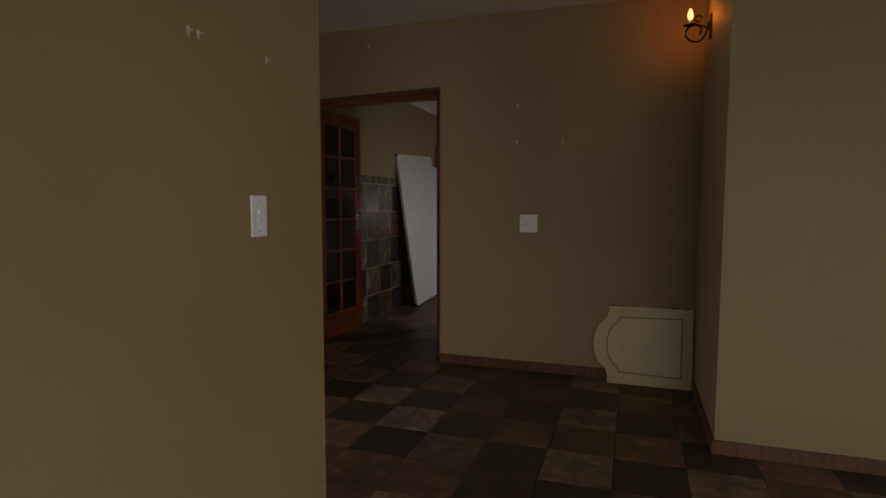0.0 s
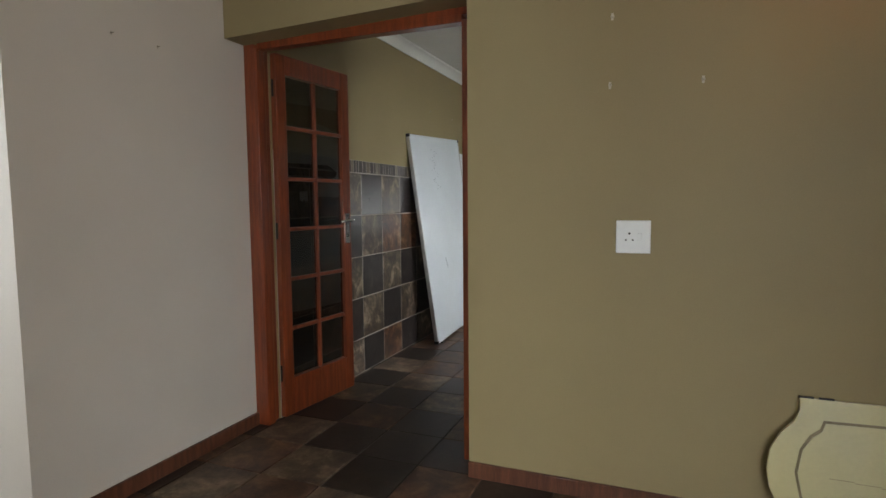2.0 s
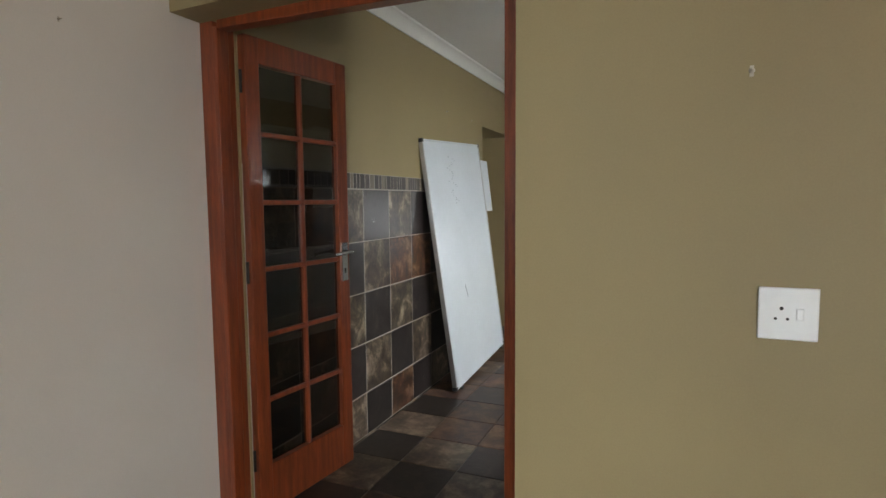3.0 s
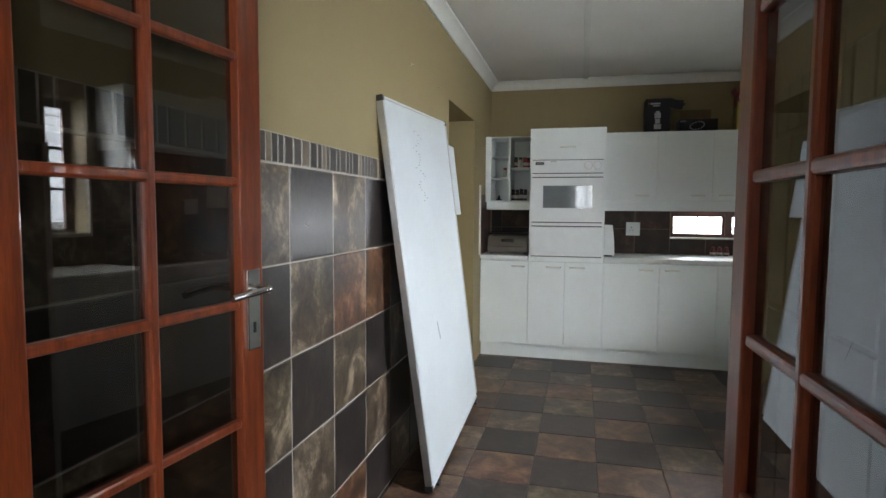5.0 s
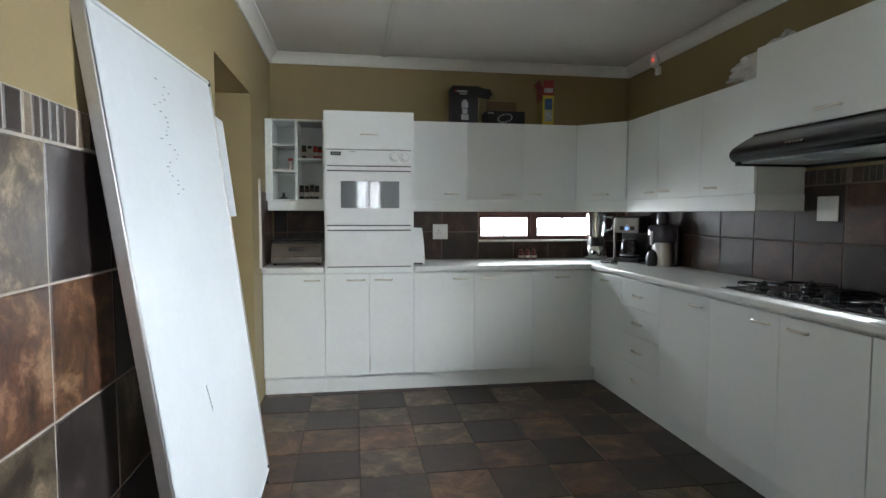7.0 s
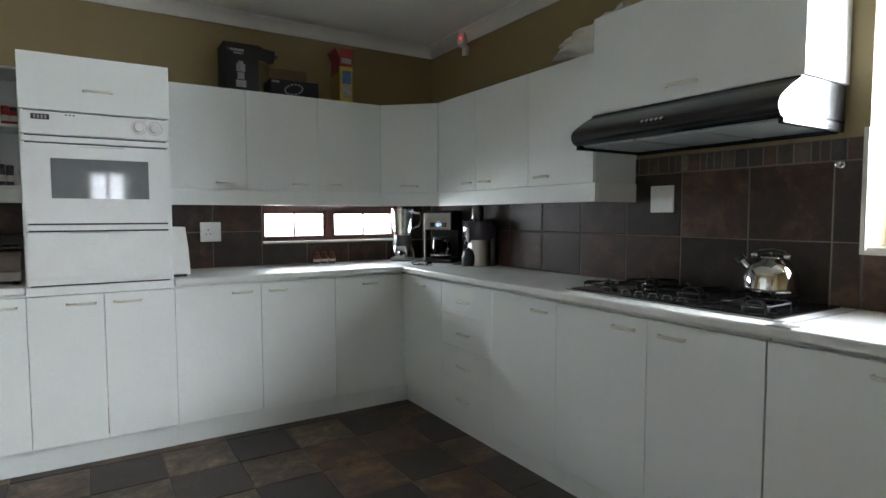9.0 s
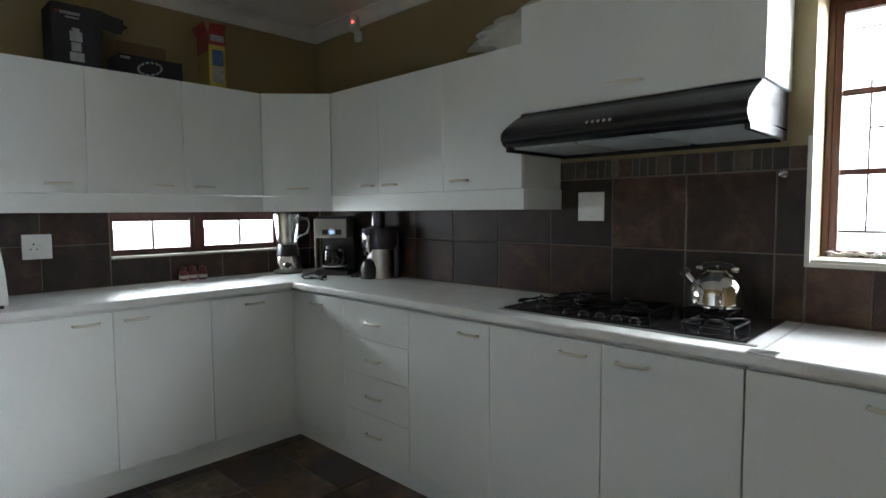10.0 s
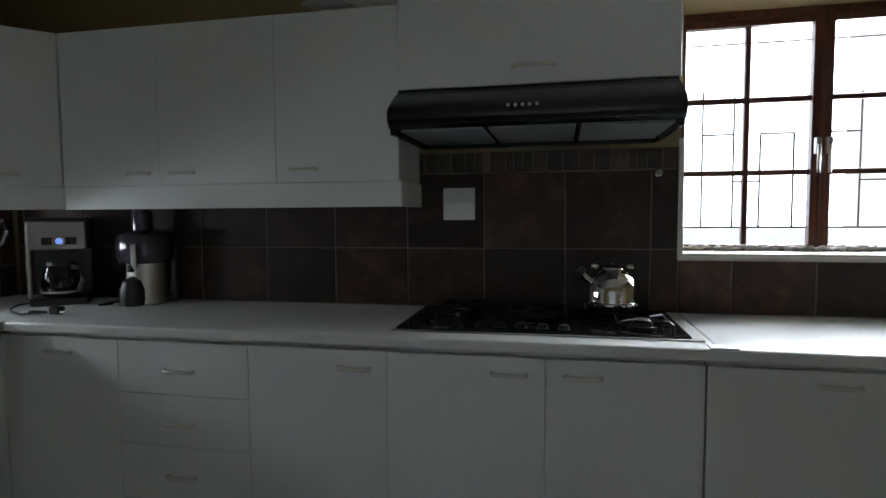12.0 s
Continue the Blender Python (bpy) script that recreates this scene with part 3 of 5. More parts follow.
# ---- wall cabinets ----
WZ, WT, WF, WX = 1.375, 1.955, 8.735, 0.190   # bottom, top, far fronts, hob-side fronts
for a, b, hx in ((-1.390, -0.965, -1.08), (-0.965, -0.530, -0.64), (-0.530, -0.098, -0.425)):
    run_x(a, b, WZ, WT, WF, 9.045, [(a, b, hx)], "white melamine wall cabinet with a plain door", G2, 1.418, "wall_cabinet", False, 0.10)
corner = thing("corner_wall_cabinet", (0.2, 8.8, WZ), "white wall cabinet with a slanted corner door", "cabinet", G2)
bm = bmesh.new()
prism(bm, [(-0.096, WF + 0.02), (-0.090, 9.045), (0.485, 9.045), (0.485, 8.470), (WX + 0.02, 8.470)], "z", WZ, WT)
part("body", bm, MELIN, corner)
ang = math.degrees(math.atan2(8.470 - WF, WX - -0.096))
ln = math.hypot(8.470 - WF, WX + 0.096)
d = part("door", B(0.003, ln - 0.003, 0.0, 0.018, WZ, WT, bevel=0.002, m=pose(-0.096, WF, 0, 0, 0, ang)), MEL, corner)
bm = bmesh.new()
tube(bm, [pose(-0.096, WF, 0, 0, 0, ang) @ Vector(p) for p in ((0.14, 0, 1.418), (0.144, -0.022, 1.418), (0.25, -0.022, 1.418), (0.254, 0, 1.418))], 0.0058)
part("handle", bm, HANDLE, d, smooth=True)
run_y(8.045, 8.468, WZ, WT, WX, 0.485, [(8.045, 8.468, 8.13)], "white melamine wall cabinet with a plain door", G2, 1.418, "wall_cabinet", False, 0.09)
run_y(7.125, 8.045, WZ, WT, WX, 0.485, [(7.575, 8.045, 7.95), (7.125, 7.575, 7.47)], "wide white wall cabinet beside the hood", G2, 1.418, "wall_cabinet", False, 0.10)
pel = thing("light_pelmet", (0, 8.8, 1.287), "white pelmet board under the wall cabinets", "pelmet")
part("board", B(-1.390, -0.0935, WF + 0.006, WF + 0.024, 1.287, 1.374, bevel=0.002), MEL, pel)
part("board", B(-0.004, ln + 0.006, 0.006, 0.024, 1.287, 1.374, bevel=0.002, m=pose(-0.096, WF, 0, 0, 0, ang)), MEL, pel)
part("board", B(WX + 0.025, 0.478, 7.118, 7.136, 1.287, 1.374, bevel=0.002), MEL, pel)
part("board", B(WX + 0.006, WX + 0.024, 7.118, 8.474, 1.287, 1.374, bevel=0.002), MEL, pel)
hoodcab = run_y(6.236, 7.124, 1.672, 2.095, 0.180, 0.485, [(6.236, 7.124, 6.677)], "white melamine cabinet above the cooker hood", G2, 1.727, "hood_cabinet", False, 0.13)

# open spice shelves
rack = thing("spice_rack", (-2.22, 8.9, 1.35), "white open shelf unit with spice jars", "shelf", G2)
SX0, SX1 = -2.432, -2.020
for a, b in ((SX0, SX0 + 0.05), (-2.225, -2.205), (SX1 - 0.012, SX1)):
    part("upright", B(a, b, WF, 9.03, 1.36, 1.945, bevel=0.002), MEL, rack)
for a, b, z in ((SX0 + 0.05, -2.225, 1.57), (SX0 + 0.05, -2.225, 1.755), (-2.205, SX1 - 0.012, 1.655), (SX0 + 0.05, -2.225, 1.36), (-2.205, SX1 - 0.012, 1.36), (SX0 + 0.05, -2.225, 1.930), (-2.205, SX1 - 0.012, 1.930)):
    part("shelf", B(a, b, WF + 0.004, 9.03, z, z + 0.014, bevel=0.001), MEL, rack)
part("back", B(SX0, SX1, 9.03, 9.045, 1.36, 1.945), MELIN, rack)
part("valance", B(SX0 + 0.012, SX1, WF + 0.006, WF + 0.024, 1.290, 1.358, bevel=0.002), MEL, rack)

# ---- cooker hood ----
hood = thing("cooker_hood", (0.2, 6.66, 1.48), "black enamelled cooker hood with steel filters below", "cooker hood")
bm = bmesh.new()
prism(bm, [(0.478, 1.649), (0.176, 1.649), (0.172, 1.640), (0.128, 1.618), (0.086, 1.592), (0.058, 1.572), (0.046, 1.558), (0.043, 1.544), (0.046, 1.530), (0.060, 1.514), (0.078, 1.506), (0.080, 1.530), (0.478, 1.520)], "y", 6.245, 7.120)
part("canopy", bm, HOODM, hood, smooth=True)
part("rim", boxes((0.076, 0.478, 6.245, 6.262, 1.490, 1.530), (0.076, 0.478, 7.103, 7.120, 1.490, 1.530), (0.455, 0.478, 6.262, 7.103, 1.486, 1.526), bevel=0.003), HOODM, hood)
FILT = material("grey_hood_filter_mesh", (0.34, 0.37, 0.37), 0.5, 0.3, vary=0.2, scale=6, fine=300, bump=0.5)
for k in range(3):
    a = 6.268 + k * 0.2795
    bm = bmesh.new()
    box(bm, 0.090, 0.450, a, a + 0.262, 1.500, 1.509, bevel=0.002)
    part("filter", bm, FILT, hood, "grey grease filter panel")
for k in range(5):
    bm = bmesh.new()
    spin(bm, [(0.0065, 0), (0.0065, 0.006), (0.005, 0.008)], n=12, m=pose(0.046, 6.745 - k * 0.021, 1.560, 0, -80))
    part("button", bm, CHROME, hood, smooth=True)

hood.location.z += 0.020

# ---- windows ----
FRAMEW = wood("dark_red_window_timber", (0.115, 0.028, 0.016), (0.05, 0.013, 0.009), 0.4)
STEELB = material("dark_burglar_bar_steel", (0.06, 0.05, 0.045), 0.5, 0.6, vary=0.3, scale=20)


def casement(t, u0, u1, z0, z1, cols, rows, place, stile=0.045, bar=0.009, deep=0.035):
    """A sash in the plane of a wall. place(u, depth, z) gives the world point; the window runs along u."""
    def bx(name, a, b, c, d, depth0, depth1, mat, bev=0.003):
        p, q = place(a, depth0, c), place(b, depth1, d)
        lo, hi = [min(m, n) for m, n in zip(p, q)], [max(m, n) for m, n in zip(p, q)]
        return part(name, B(lo[0], hi[0], lo[1], hi[1], lo[2], hi[2], bevel=bev), mat, t)
    bx("sash_stile", u0, u0 + stile, z0, z1, 0, deep, FRAMEW)
    bx("sash_stile", u1 - stile, u1, z0, z1, 0, deep, FRAMEW)
    bx("sash_rail", u0 + stile, u1 - stile, z0, z0 + stile, 0, deep, FRAMEW)
    bx("sash_rail", u0 + stile, u1 - stile, z1 - stile, z1, 0, deep, FRAMEW)
    a, b, c, d = u0 + stile, u1 - stile, z0 + stile, z1 - stile
    for k in range(1, cols):
        u = a + (b - a) * k / cols
        bx("glazing_bar", u - bar, u + bar, c, d, 0.006, deep - 0.006, FRAMEW)
    for k in range(1, rows):
        z = c + (d - c) * k / rows
        bx("glazing_bar", a, b, z - bar, z + bar, 0.008, deep - 0.008, FRAMEW)
    for i in range(cols):
        for j in range(rows):
            g = bx("pane", a + (b - a) * i / cols + 0.004, a + (b - a) * (i + 1) / cols - 0.004, c + (d - c) * j / rows + 0.004, c + (d - c) * (j + 1) / rows - 0.004, 0.016, 0.019, PANE, 0)
            g.visible_shadow = False


win = tagged(thing("window_1", (0.60, 5.32, WZ0), "dark red timber casement window with burglar bars", "window"), kind="structure")


def on_hob(u, depth, z):
    return (0.668 + depth, u, z)


part("frame", boxes((0.66, 0.748, WY1 - 0.022, WY1, WZ0, WZ1), (0.66, 0.748, WY0, WY0 + 0.022, WZ0, WZ1), (0.66, 0.748, WY0 + 0.022, WY1 - 0.022, WZ1 - 0.030, WZ1), (0.66, 0.748, WY0 + 0.022, WY1 - 0.022, WZ0, WZ0 + 0.010), bevel=0.003), FRAMEW, win)
for m in (5.6555, 5.1515):
    part("mullion", B(0.66, 0.748, m - 0.009, m + 0.009, WZ0 + 0.01, WZ1 - 0.030, bevel=0.003), FRAMEW, win)
for a, b in ((5.662, WY1 - 0.019), (5.158, 5.649), (WY0 + 0.019, 5.145)):
    casement(win, a, b, WZ0 + 0.006, WZ1 - 0.027, 2, 3, on_hob, stile=0.027, bar=0.010)
for a in (5.674, 5.637):
    bm = bmesh.new()
    box(bm, 0.641, 0.665, a - 0.010, a + 0.010, 1.47, 1.53, bevel=0.003)
    tube(bm, [(0.643, a, 1.505), (0.628, a + 0.004, 1.50), (0.625, a + 0.006, 1.40)], 0.006)
    part("latch", bm, ALU, win, smooth=True)
bars = thing("burglar_bars", (0.545, 5.32, 1.10), "thin dark steel burglar bars across the window", "burglar bars")
BX, ZB, ZM, ZH, ZT = 0.715, 1.201, 1.377, 1.557, 1.722   # plane and levels of the bars


def bar(y0, z0, y1, z1, r=0.0036):
    bm = bmesh.new()
    tube(bm, [(BX, y0, z0), (BX, y1, z1)], r, 6)
    part("bar", bm, STEELB, bars, smooth=True)


bar(WY0, ZB, WY1, ZB, 0.0042)
bar(WY0, 1.897, WY1, 1.897, 0.0030)
for a, b, c, d in ((6.052, 5.94, 5.846, 5.73), (5.618, 5.506, 5.394, 5.282), (5.17, 5.058, 4.946, 4.834)):
    # a stepped key pattern: tall outer bars tied by short rails
    bar(a, ZB, a, ZT)
    bar(b, ZB, b, ZT - 0.02)
    bar(c, ZB, c, ZH)
    bar(d, ZB, d, ZH)
    bar(a, ZH, b, ZH)
    bar(b, ZM, c, ZM)
    bar(c, ZH, d, ZH)
    bar(a, ZT - 0.03, a + 0.075, ZT - 0.03)
setting("window_sill", B(0.482, 0.66, WY0, WY1, WZ0 - 0.002, WZ0 + 0.010, bevel=0.002), TRIM, "white tiled window sill", "sill")
setting("trim_window_edge", boxes((0.468, 0.492, WY1 - 0.006, WY1 + 0.010, 1.090, 1.52), (0.468, 0.492, WY0, WY1 - 0.006, 1.090, 1.104), bevel=0.001), TRIM, "white tile edging strip round the window", "trim")

slit = tagged(thing("window_2", (-0.30, 9.12, 1.055), "low timber slit window with four panes", "window"), kind="structure")


def on_far(u, depth, z):
    return (u, 9.115 + depth, z)


part("frame", boxes((-0.80, -0.792, 9.11, 9.19, 1.055, 1.34), (0.196, 0.22, 9.11, 9.19, 1.055, 1.34), (-0.792, 0.196, 9.11, 9.19, 1.055, 1.066), (-0.792, 0.196, 9.11, 9.19, 1.257, 1.34)), FRAMEW, slit)
part("mullion", B(-0.340, -0.306, 9.105, 9.19, 1.062, 1.262, bevel=0.003), FRAMEW, slit)
casement(slit, -0.791, -0.341, 1.063, 1.261, 2, 1, on_far, stile=0.024, bar=0.006)
casement(slit, -0.305, 0.195, 1.063, 1.261, 2, 1, on_far, stile=0.026, bar=0.006)
setting("slit_sill", B(-0.80, 0.22, 9.025, 9.11, 1.043, 1.055, bevel=0.002), TRIM, "white edging along the slit window sill", "sill")

# unseen window added around the south lamp
t = tagged(thing("window_5", (1.5, -3.3, 0.35), "wide unseen timber window added to light the hall", "window"), kind="structure")
for a, b in ((0.25, 0.875), (0.875, 1.5), (1.5, 2.125), (2.125, 2.75)):
    casement(t, a + 0.004, b - 0.004, 0.35, 2.15, 2, 3, lambda u, dd, z: (u, -3.26 - dd, z))
# unseen window added around the west lamp
t = tagged(thing("window_6", (-4.3, 2.42, 0.5), "unseen timber passage window added to light the socket wall", "window"), kind="structure")
casement(t, 1.954, 2.896, 0.504, 2.146, 2, 3, lambda u, dd, z: (-4.28 - dd, u, z))
# the east hall window is an unseen addition that lets daylight in
for nm, x0, x1, y0, y1, z0, z1 in (("window_3", 3.45, 3.52, -2.9, 0.9, 0.35, 2.15), ("window_4", -1.75, -1.15, -1.14, -1.08, 1.0, 2.1)):
    t = tagged(thing(nm, ((x0 + x1) / 2, (y0 + y1) / 2, z0), "dark red timber window out of direct view", "window"), kind="structure")
    if nm == "window_3":
        for a, b in ((-2.9, -1.95), (-1.95, -1.0), (-1.0, -0.05), (-0.05, 0.9)):
            casement(t, a + 0.004, b - 0.004, z0, z1, 2, 3, lambda u, dd, z: (3.46 + dd, u, z))
    else:
        for a, b in ((-1.75, -1.45), (-1.45, -1.15)):
            casement(t, a + 0.004, b - 0.004, z0, z1, 2, 3, lambda u, dd, z: (u, -1.13 - dd, z))

# ---- outside ----
# added skin, white so the house wall reads as blown-out daylight
OUTW = material("white_outdoor_plaster", (0.80, 0.80, 0.78), 0.85, vary=0.06, scale=1.5, fine=90, bump=0.3)
setting("wall_outdoor_skin", B(0.756, 3.62, 4.254, 4.275, -0.3, 2.75), OUTW, "added white skin that keeps the window view bright")
# ground colour is paled to stand for the overexposed view outdoors
YARD = material("pale_paving", (0.48, 0.47, 0.43), 0.9, alt=(0.36, 0.35, 0.31), scale=0.4, fine=12, bump=0.4)
setting("ground", B(-400, 400, -400, 400, -0.6, -0.3), YARD, "ground outside, paled in colour to read as glare", "ground")

# glowing walls added round the yard, standing for the overexposed exterior
BACKGLOW = glowing("white_overcast_distance", (0.92, 0.96, 1.0), 4.0)
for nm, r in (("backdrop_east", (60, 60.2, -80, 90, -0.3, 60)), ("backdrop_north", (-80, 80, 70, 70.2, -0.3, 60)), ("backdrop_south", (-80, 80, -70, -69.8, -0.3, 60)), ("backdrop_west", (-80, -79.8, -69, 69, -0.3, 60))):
    setting(nm, B(*r), BACKGLOW, "plain glowing backdrop in place of the overcast distance", "backdrop")

# ---- large loose things ----
wb = thing("whiteboard", (-2.30, 6.58, 0), "large scuffed whiteboard leaning on the tiled wall", "whiteboard")
lean = pose(-2.212, 6.04, 0.014, 0, -6.7, 0) @ pose(0, 0, 0, 3.0) @ pose(0, -6.005, 0)
BH = 1.768
part("panel", B(-0.012, 0.004, 6.02, 7.165, 0.012, BH - 0.012, m=lean), BOARD, wb)
part("backing", B(-0.022, -0.0125, 6.02, 7.165, 0.012, BH - 0.012, m=lean), BOARDB, wb)
for y0, y1, z0, z1 in ((6.005, 6.020, 0, BH), (7.165, 7.180, 0, BH), (6.020, 7.165, 0, 0.012), (6.020, 7.165, BH - 0.012, BH)):
    part("edge_trim", B(-0.024, 0.009, y0, y1, z0, z1, bevel=0.003, m=lean), ALU if z1 - z0 > 1 else BOARD, wb)
for y in (6.012, 7.172):
    for z in (0.0, BH - 0.02):
        part("corner_cap", B(-0.026, 0.011, y - 0.012, y + 0.012, z - 0.002, z + 0.024, bevel=0.004, m=lean), BLACK, wb, "black plastic corner cap")
for y in (6.10, 7.08):
    part("foot", B(-0.01, 0.02, y - 0.02, y + 0.02, -0.012, 0.0, m=lean), BLACK, wb)
INK = material("faded_marker_ink", (0.22, 0.26, 0.30), 0.5, vary=0.4, scale=30)
random.seed(5)
for k in range(26):
    y, z = 6.48 + 0.05 * math.sin(k * 0.9) + random.uniform(-0.03, 0.03), 1.30 + k * 0.014
    part("marker_stroke", B(0.0042, 0.0048, y - random.uniform(0.004, 0.016), y + random.uniform(0.004, 0.016), z, z + 0.003, m=lean), INK, wb)
bm = bmesh.new()
for k in range(6):
    box(bm, 0.0042, 0.0048, 6.44 + 0.005 * k, 6.447 + 0.005 * k, 0.66 - 0.016 * k, 0.68 - 0.016 * k, m=lean)
part("marker_stroke", bm, INK, wb)

small = thing("notice_panel", (-2.39, 7.2, 1.25), "small white panel hanging beside the whiteboard", "panel")
part("sheet", B(-0.006, 0.006, 6.85, 7.262, 0, 0.45, bevel=0.003, m=pose(-2.370, 0.10, 1.255, 0, -7.1)), BOARD, small)
bm = bmesh.new()
tube(bm, [(-2.436, 7.06, 1.70), (-2.415, 7.06, 1.70)], 0.003)
part("nail", bm, STEEL, small)

cup = thing("cupboard_door", (0.2, 3.95, 0), "cream lacquered cupboard door with an arched end, leaning", "cupboard door")
out = [(0.545, 0.0), (0.545, 0.520), (0.015, 0.520), (0.015, 0.480), (0.0, 0.44), (-0.045, 0.39), (-0.075, 0.33), (-0.085, 0.262), (-0.075, 0.195), (-0.045, 0.135), (0.0, 0.095), (0.015, 0.05), (0.015, 0.0)]
tilt = pose(0, 3.90, 0, -9.0)
bm = bmesh.new()
prism(bm, out, "y", 0.0, 0.018)
bmesh.ops.transform(bm, matrix=tilt, verts=bm.verts)
part("panel", bm, CREAM, cup)
inner = [(0.482, 0.065), (0.482, 0.46), (0.085, 0.45), (0.075, 0.42), (0.045, 0.395), (0.015, 0.345), (0.0, 0.262), (0.015, 0.18), (0.045, 0.13), (0.075, 0.105), (0.085, 0.075)]
bm = bmesh.new()
prism(bm, inner, "y", -0.0022, 0.0)
bmesh.ops.transform(bm, matrix=tilt, verts=bm.verts)
groove = part("groove", bm, CREAMD, cup, "antiqued brown groove line")
cx, cz = 0.235, 0.262
bm = bmesh.new()
prism(bm, [(cx + (u - cx) * 0.965, cz + (v - cz) * 0.955) for u, v in inner], "y", -0.005, -0.0015)
bmesh.ops.transform(bm, matrix=tilt, verts=bm.verts)
part("raised_field", bm, CREAM, cup)
for k in range(5):
    part("crack", B(0.10 + 0.074 * k, 0.174 + 0.074 * k, -0.0056, -0.0049, 0.258 - 0.004 * (k % 3), 0.2595 - 0.004 * (k % 3), m=tilt), CREAMD, cup)
for hx in (0.035, 0.095, 0.43, 0.50):
    part("hinge_plate", B(hx - 0.022, hx + 0.022, 0.002, 0.014, 0.5185, 0.526, m=tilt), IRON, cup, "dark metal hinge plate")

# ---- hob and what stands on the worktops ----
hob = thing("gas_hob", (0.25, 6.66, 0.90), "black glass gas hob with five burners", "hob")
HX0, HX1, HY0, HY1 = 0.030, 0.455, 6.225, 7.095
part("glass_plate", B(HX0, HX1, HY0, HY1, 0.901, 0.909, bevel=0.002), HOBG, hob)
part("front_strip", B(HX0 - 0.022, HX0 - 0.004, HY0 - 0.03, HY1 + 0.01, 0.9005, 0.9040, bevel=0.001), SILVER, hob, "brushed steel edge strip")
for bx, by, r in ((0.135, 6.345, 0.042), (0.36, 6.43, 0.036), (0.265, 6.665, 0.058), (0.135, 6.97, 0.036), (0.36, 6.93, 0.042)):
    bm = bmesh.new()
    spin(bm, [(r, 0.0), (r, 0.008), (r * 0.72, 0.011), (r * 0.72, 0.020)], (bx, by, 0.909), n=24)
    b = part("burner", bm, PANM, hob, "dark burner ring", smooth=True)
    part("burner_trim", spin(bmesh.new(), [(r * 0.80, 0.0), (r * 0.80, 0.0055), (r * 0.72, 0.006)], (bx, by, 0.9195), n=24), CHROME, b, smooth=True)
    bm = bmesh.new()
    spin(bm, [(r * 0.62, 0.0), (r * 0.66, 0.006), (r * 0.5, 0.010), (0.002, 0.0105)], (bx, by, 0.929), n=24)
    part("cap", bm, PANM, b, smooth=True)
    bm = bmesh.new()
    a = max(0.088, r * 1.9)
    for k in range(4):
        q = math.tau * (k + 0.5) / 4
        c, s = math.cos(q), math.sin(q)
        tube(bm, [(bx + c * a * 1.2, by + s * a * 1.2, 0.909), (bx + c * a * 1.2, by + s * a * 1.2, 0.936), (bx + c * a * 1.05, by + s * a * 1.05, 0.941), (bx + c * 0.030, by + s * 0.030, 0.941)], 0.0038, 6)
    ring = [(bx + a * 1.2 * math.cos(math.tau * (k + 0.5) / 4), by + a * 1.2 * math.sin(math.tau * (k + 0.5) / 4), 0.932) for k in range(5)]
    for p, q in zip(ring, ring[1:]):
        tube(bm, [p, q], 0.0034, 6)
    part("pan_support", bm, PANM, hob, "cast iron pan support", smooth=True)
for k in range(5):
    bm = bmesh.new()
    spin(bm, [(0.019, 0.0), (0.019, 0.003), (0.016, 0.004), (0.0145, 0.013), (0.012, 0.015)], (0.075, 6.835 - k * 0.064, 0.909), n=20)
    kn = part("knob", bm, PANM, hob, smooth=True)
    part("knob_mark", B(0.058, 0.072, 6.834 - k * 0.064, 6.8365 - k * 0.064, 0.9238, 0.925), CHROME, kn)
joint = setting("trim_worktop_joint", boxes((FX - 0.02, 0.47, 6.172, 6.178, 0.9002, 0.9022), (FX - 0.018, -0.02, 6.13, 6.20, 0.9002, 0.9032)), ALU, "thin metal joint strip in the worktop", "trim")

MIRROR = material("polished_steel", (0.60, 0.59, 0.56), 0.08, 1.0, vary=0.05, scale=6, bump=0.01)
kettle = thing("stove_kettle", (0.37, 6.43, 0.951), "polished steel whistling kettle on the hob", "kettle")
kx, ky, kz = 0.36, 6.415, 0.946
bm = bmesh.new()
spin(bm, [(0.088, 0.0), (0.096, 0.004), (0.096, 0.010), (0.091, 0.014), (0.089, 0.045), (0.084, 0.070), (0.073, 0.094), (0.055, 0.112), (0.040, 0.120), (0.038, 0.123)], (kx, ky, kz), n=40)
part("body", bm, MIRROR, kettle, smooth=True)
bm = bmesh.new()
spin(bm, [(0.040, 0.0), (0.038, 0.006), (0.022, 0.011), (0.006, 0.012), (0.009, 0.015), (0.010, 0.018), (0.008, 0.021), (0.002, 0.022)], (kx, ky, kz + 0.122), n=24)
part("lid", bm, MIRROR, kettle, "steel lid with a black knob", smooth=True)
bm = bmesh.new()
tube(bm, [(kx - 0.01, ky + 0.070, kz + 0.075), (kx - 0.012, ky + 0.090, kz + 0.094), (kx - 0.014, ky + 0.102, kz + 0.110)], 0.015, 14)
spout = part("spout", bm, MIRROR, kettle, smooth=True)
bm = bmesh.new()
tube(bm, [(kx - 0.014, ky + 0.099, kz + 0.106), (kx - 0.015, ky + 0.112, kz + 0.122)], 0.017, 14)
part("whistle", bm, BLACK, spout, smooth=True)
for s in (-1, 1):
    bm = bmesh.new()
    spin(bm, [(0.009, -0.012), (0.012, -0.006), (0.012, 0.006), (0.009, 0.012)], n=12, m=pose(kx, ky + s * 0.058, kz + 0.130, 90))
    part("handle_bracket", bm, MIRROR, kettle, smooth=True)
bm = bmesh.new()
tube(bm, [(kx, ky - 0.056, kz + 0.130), (kx, ky - 0.042, kz + 0.143), (kx, ky, kz + 0.148), (kx, ky + 0.042, kz + 0.143), (kx, ky + 0.056, kz + 0.130)], 0.0085, 12)
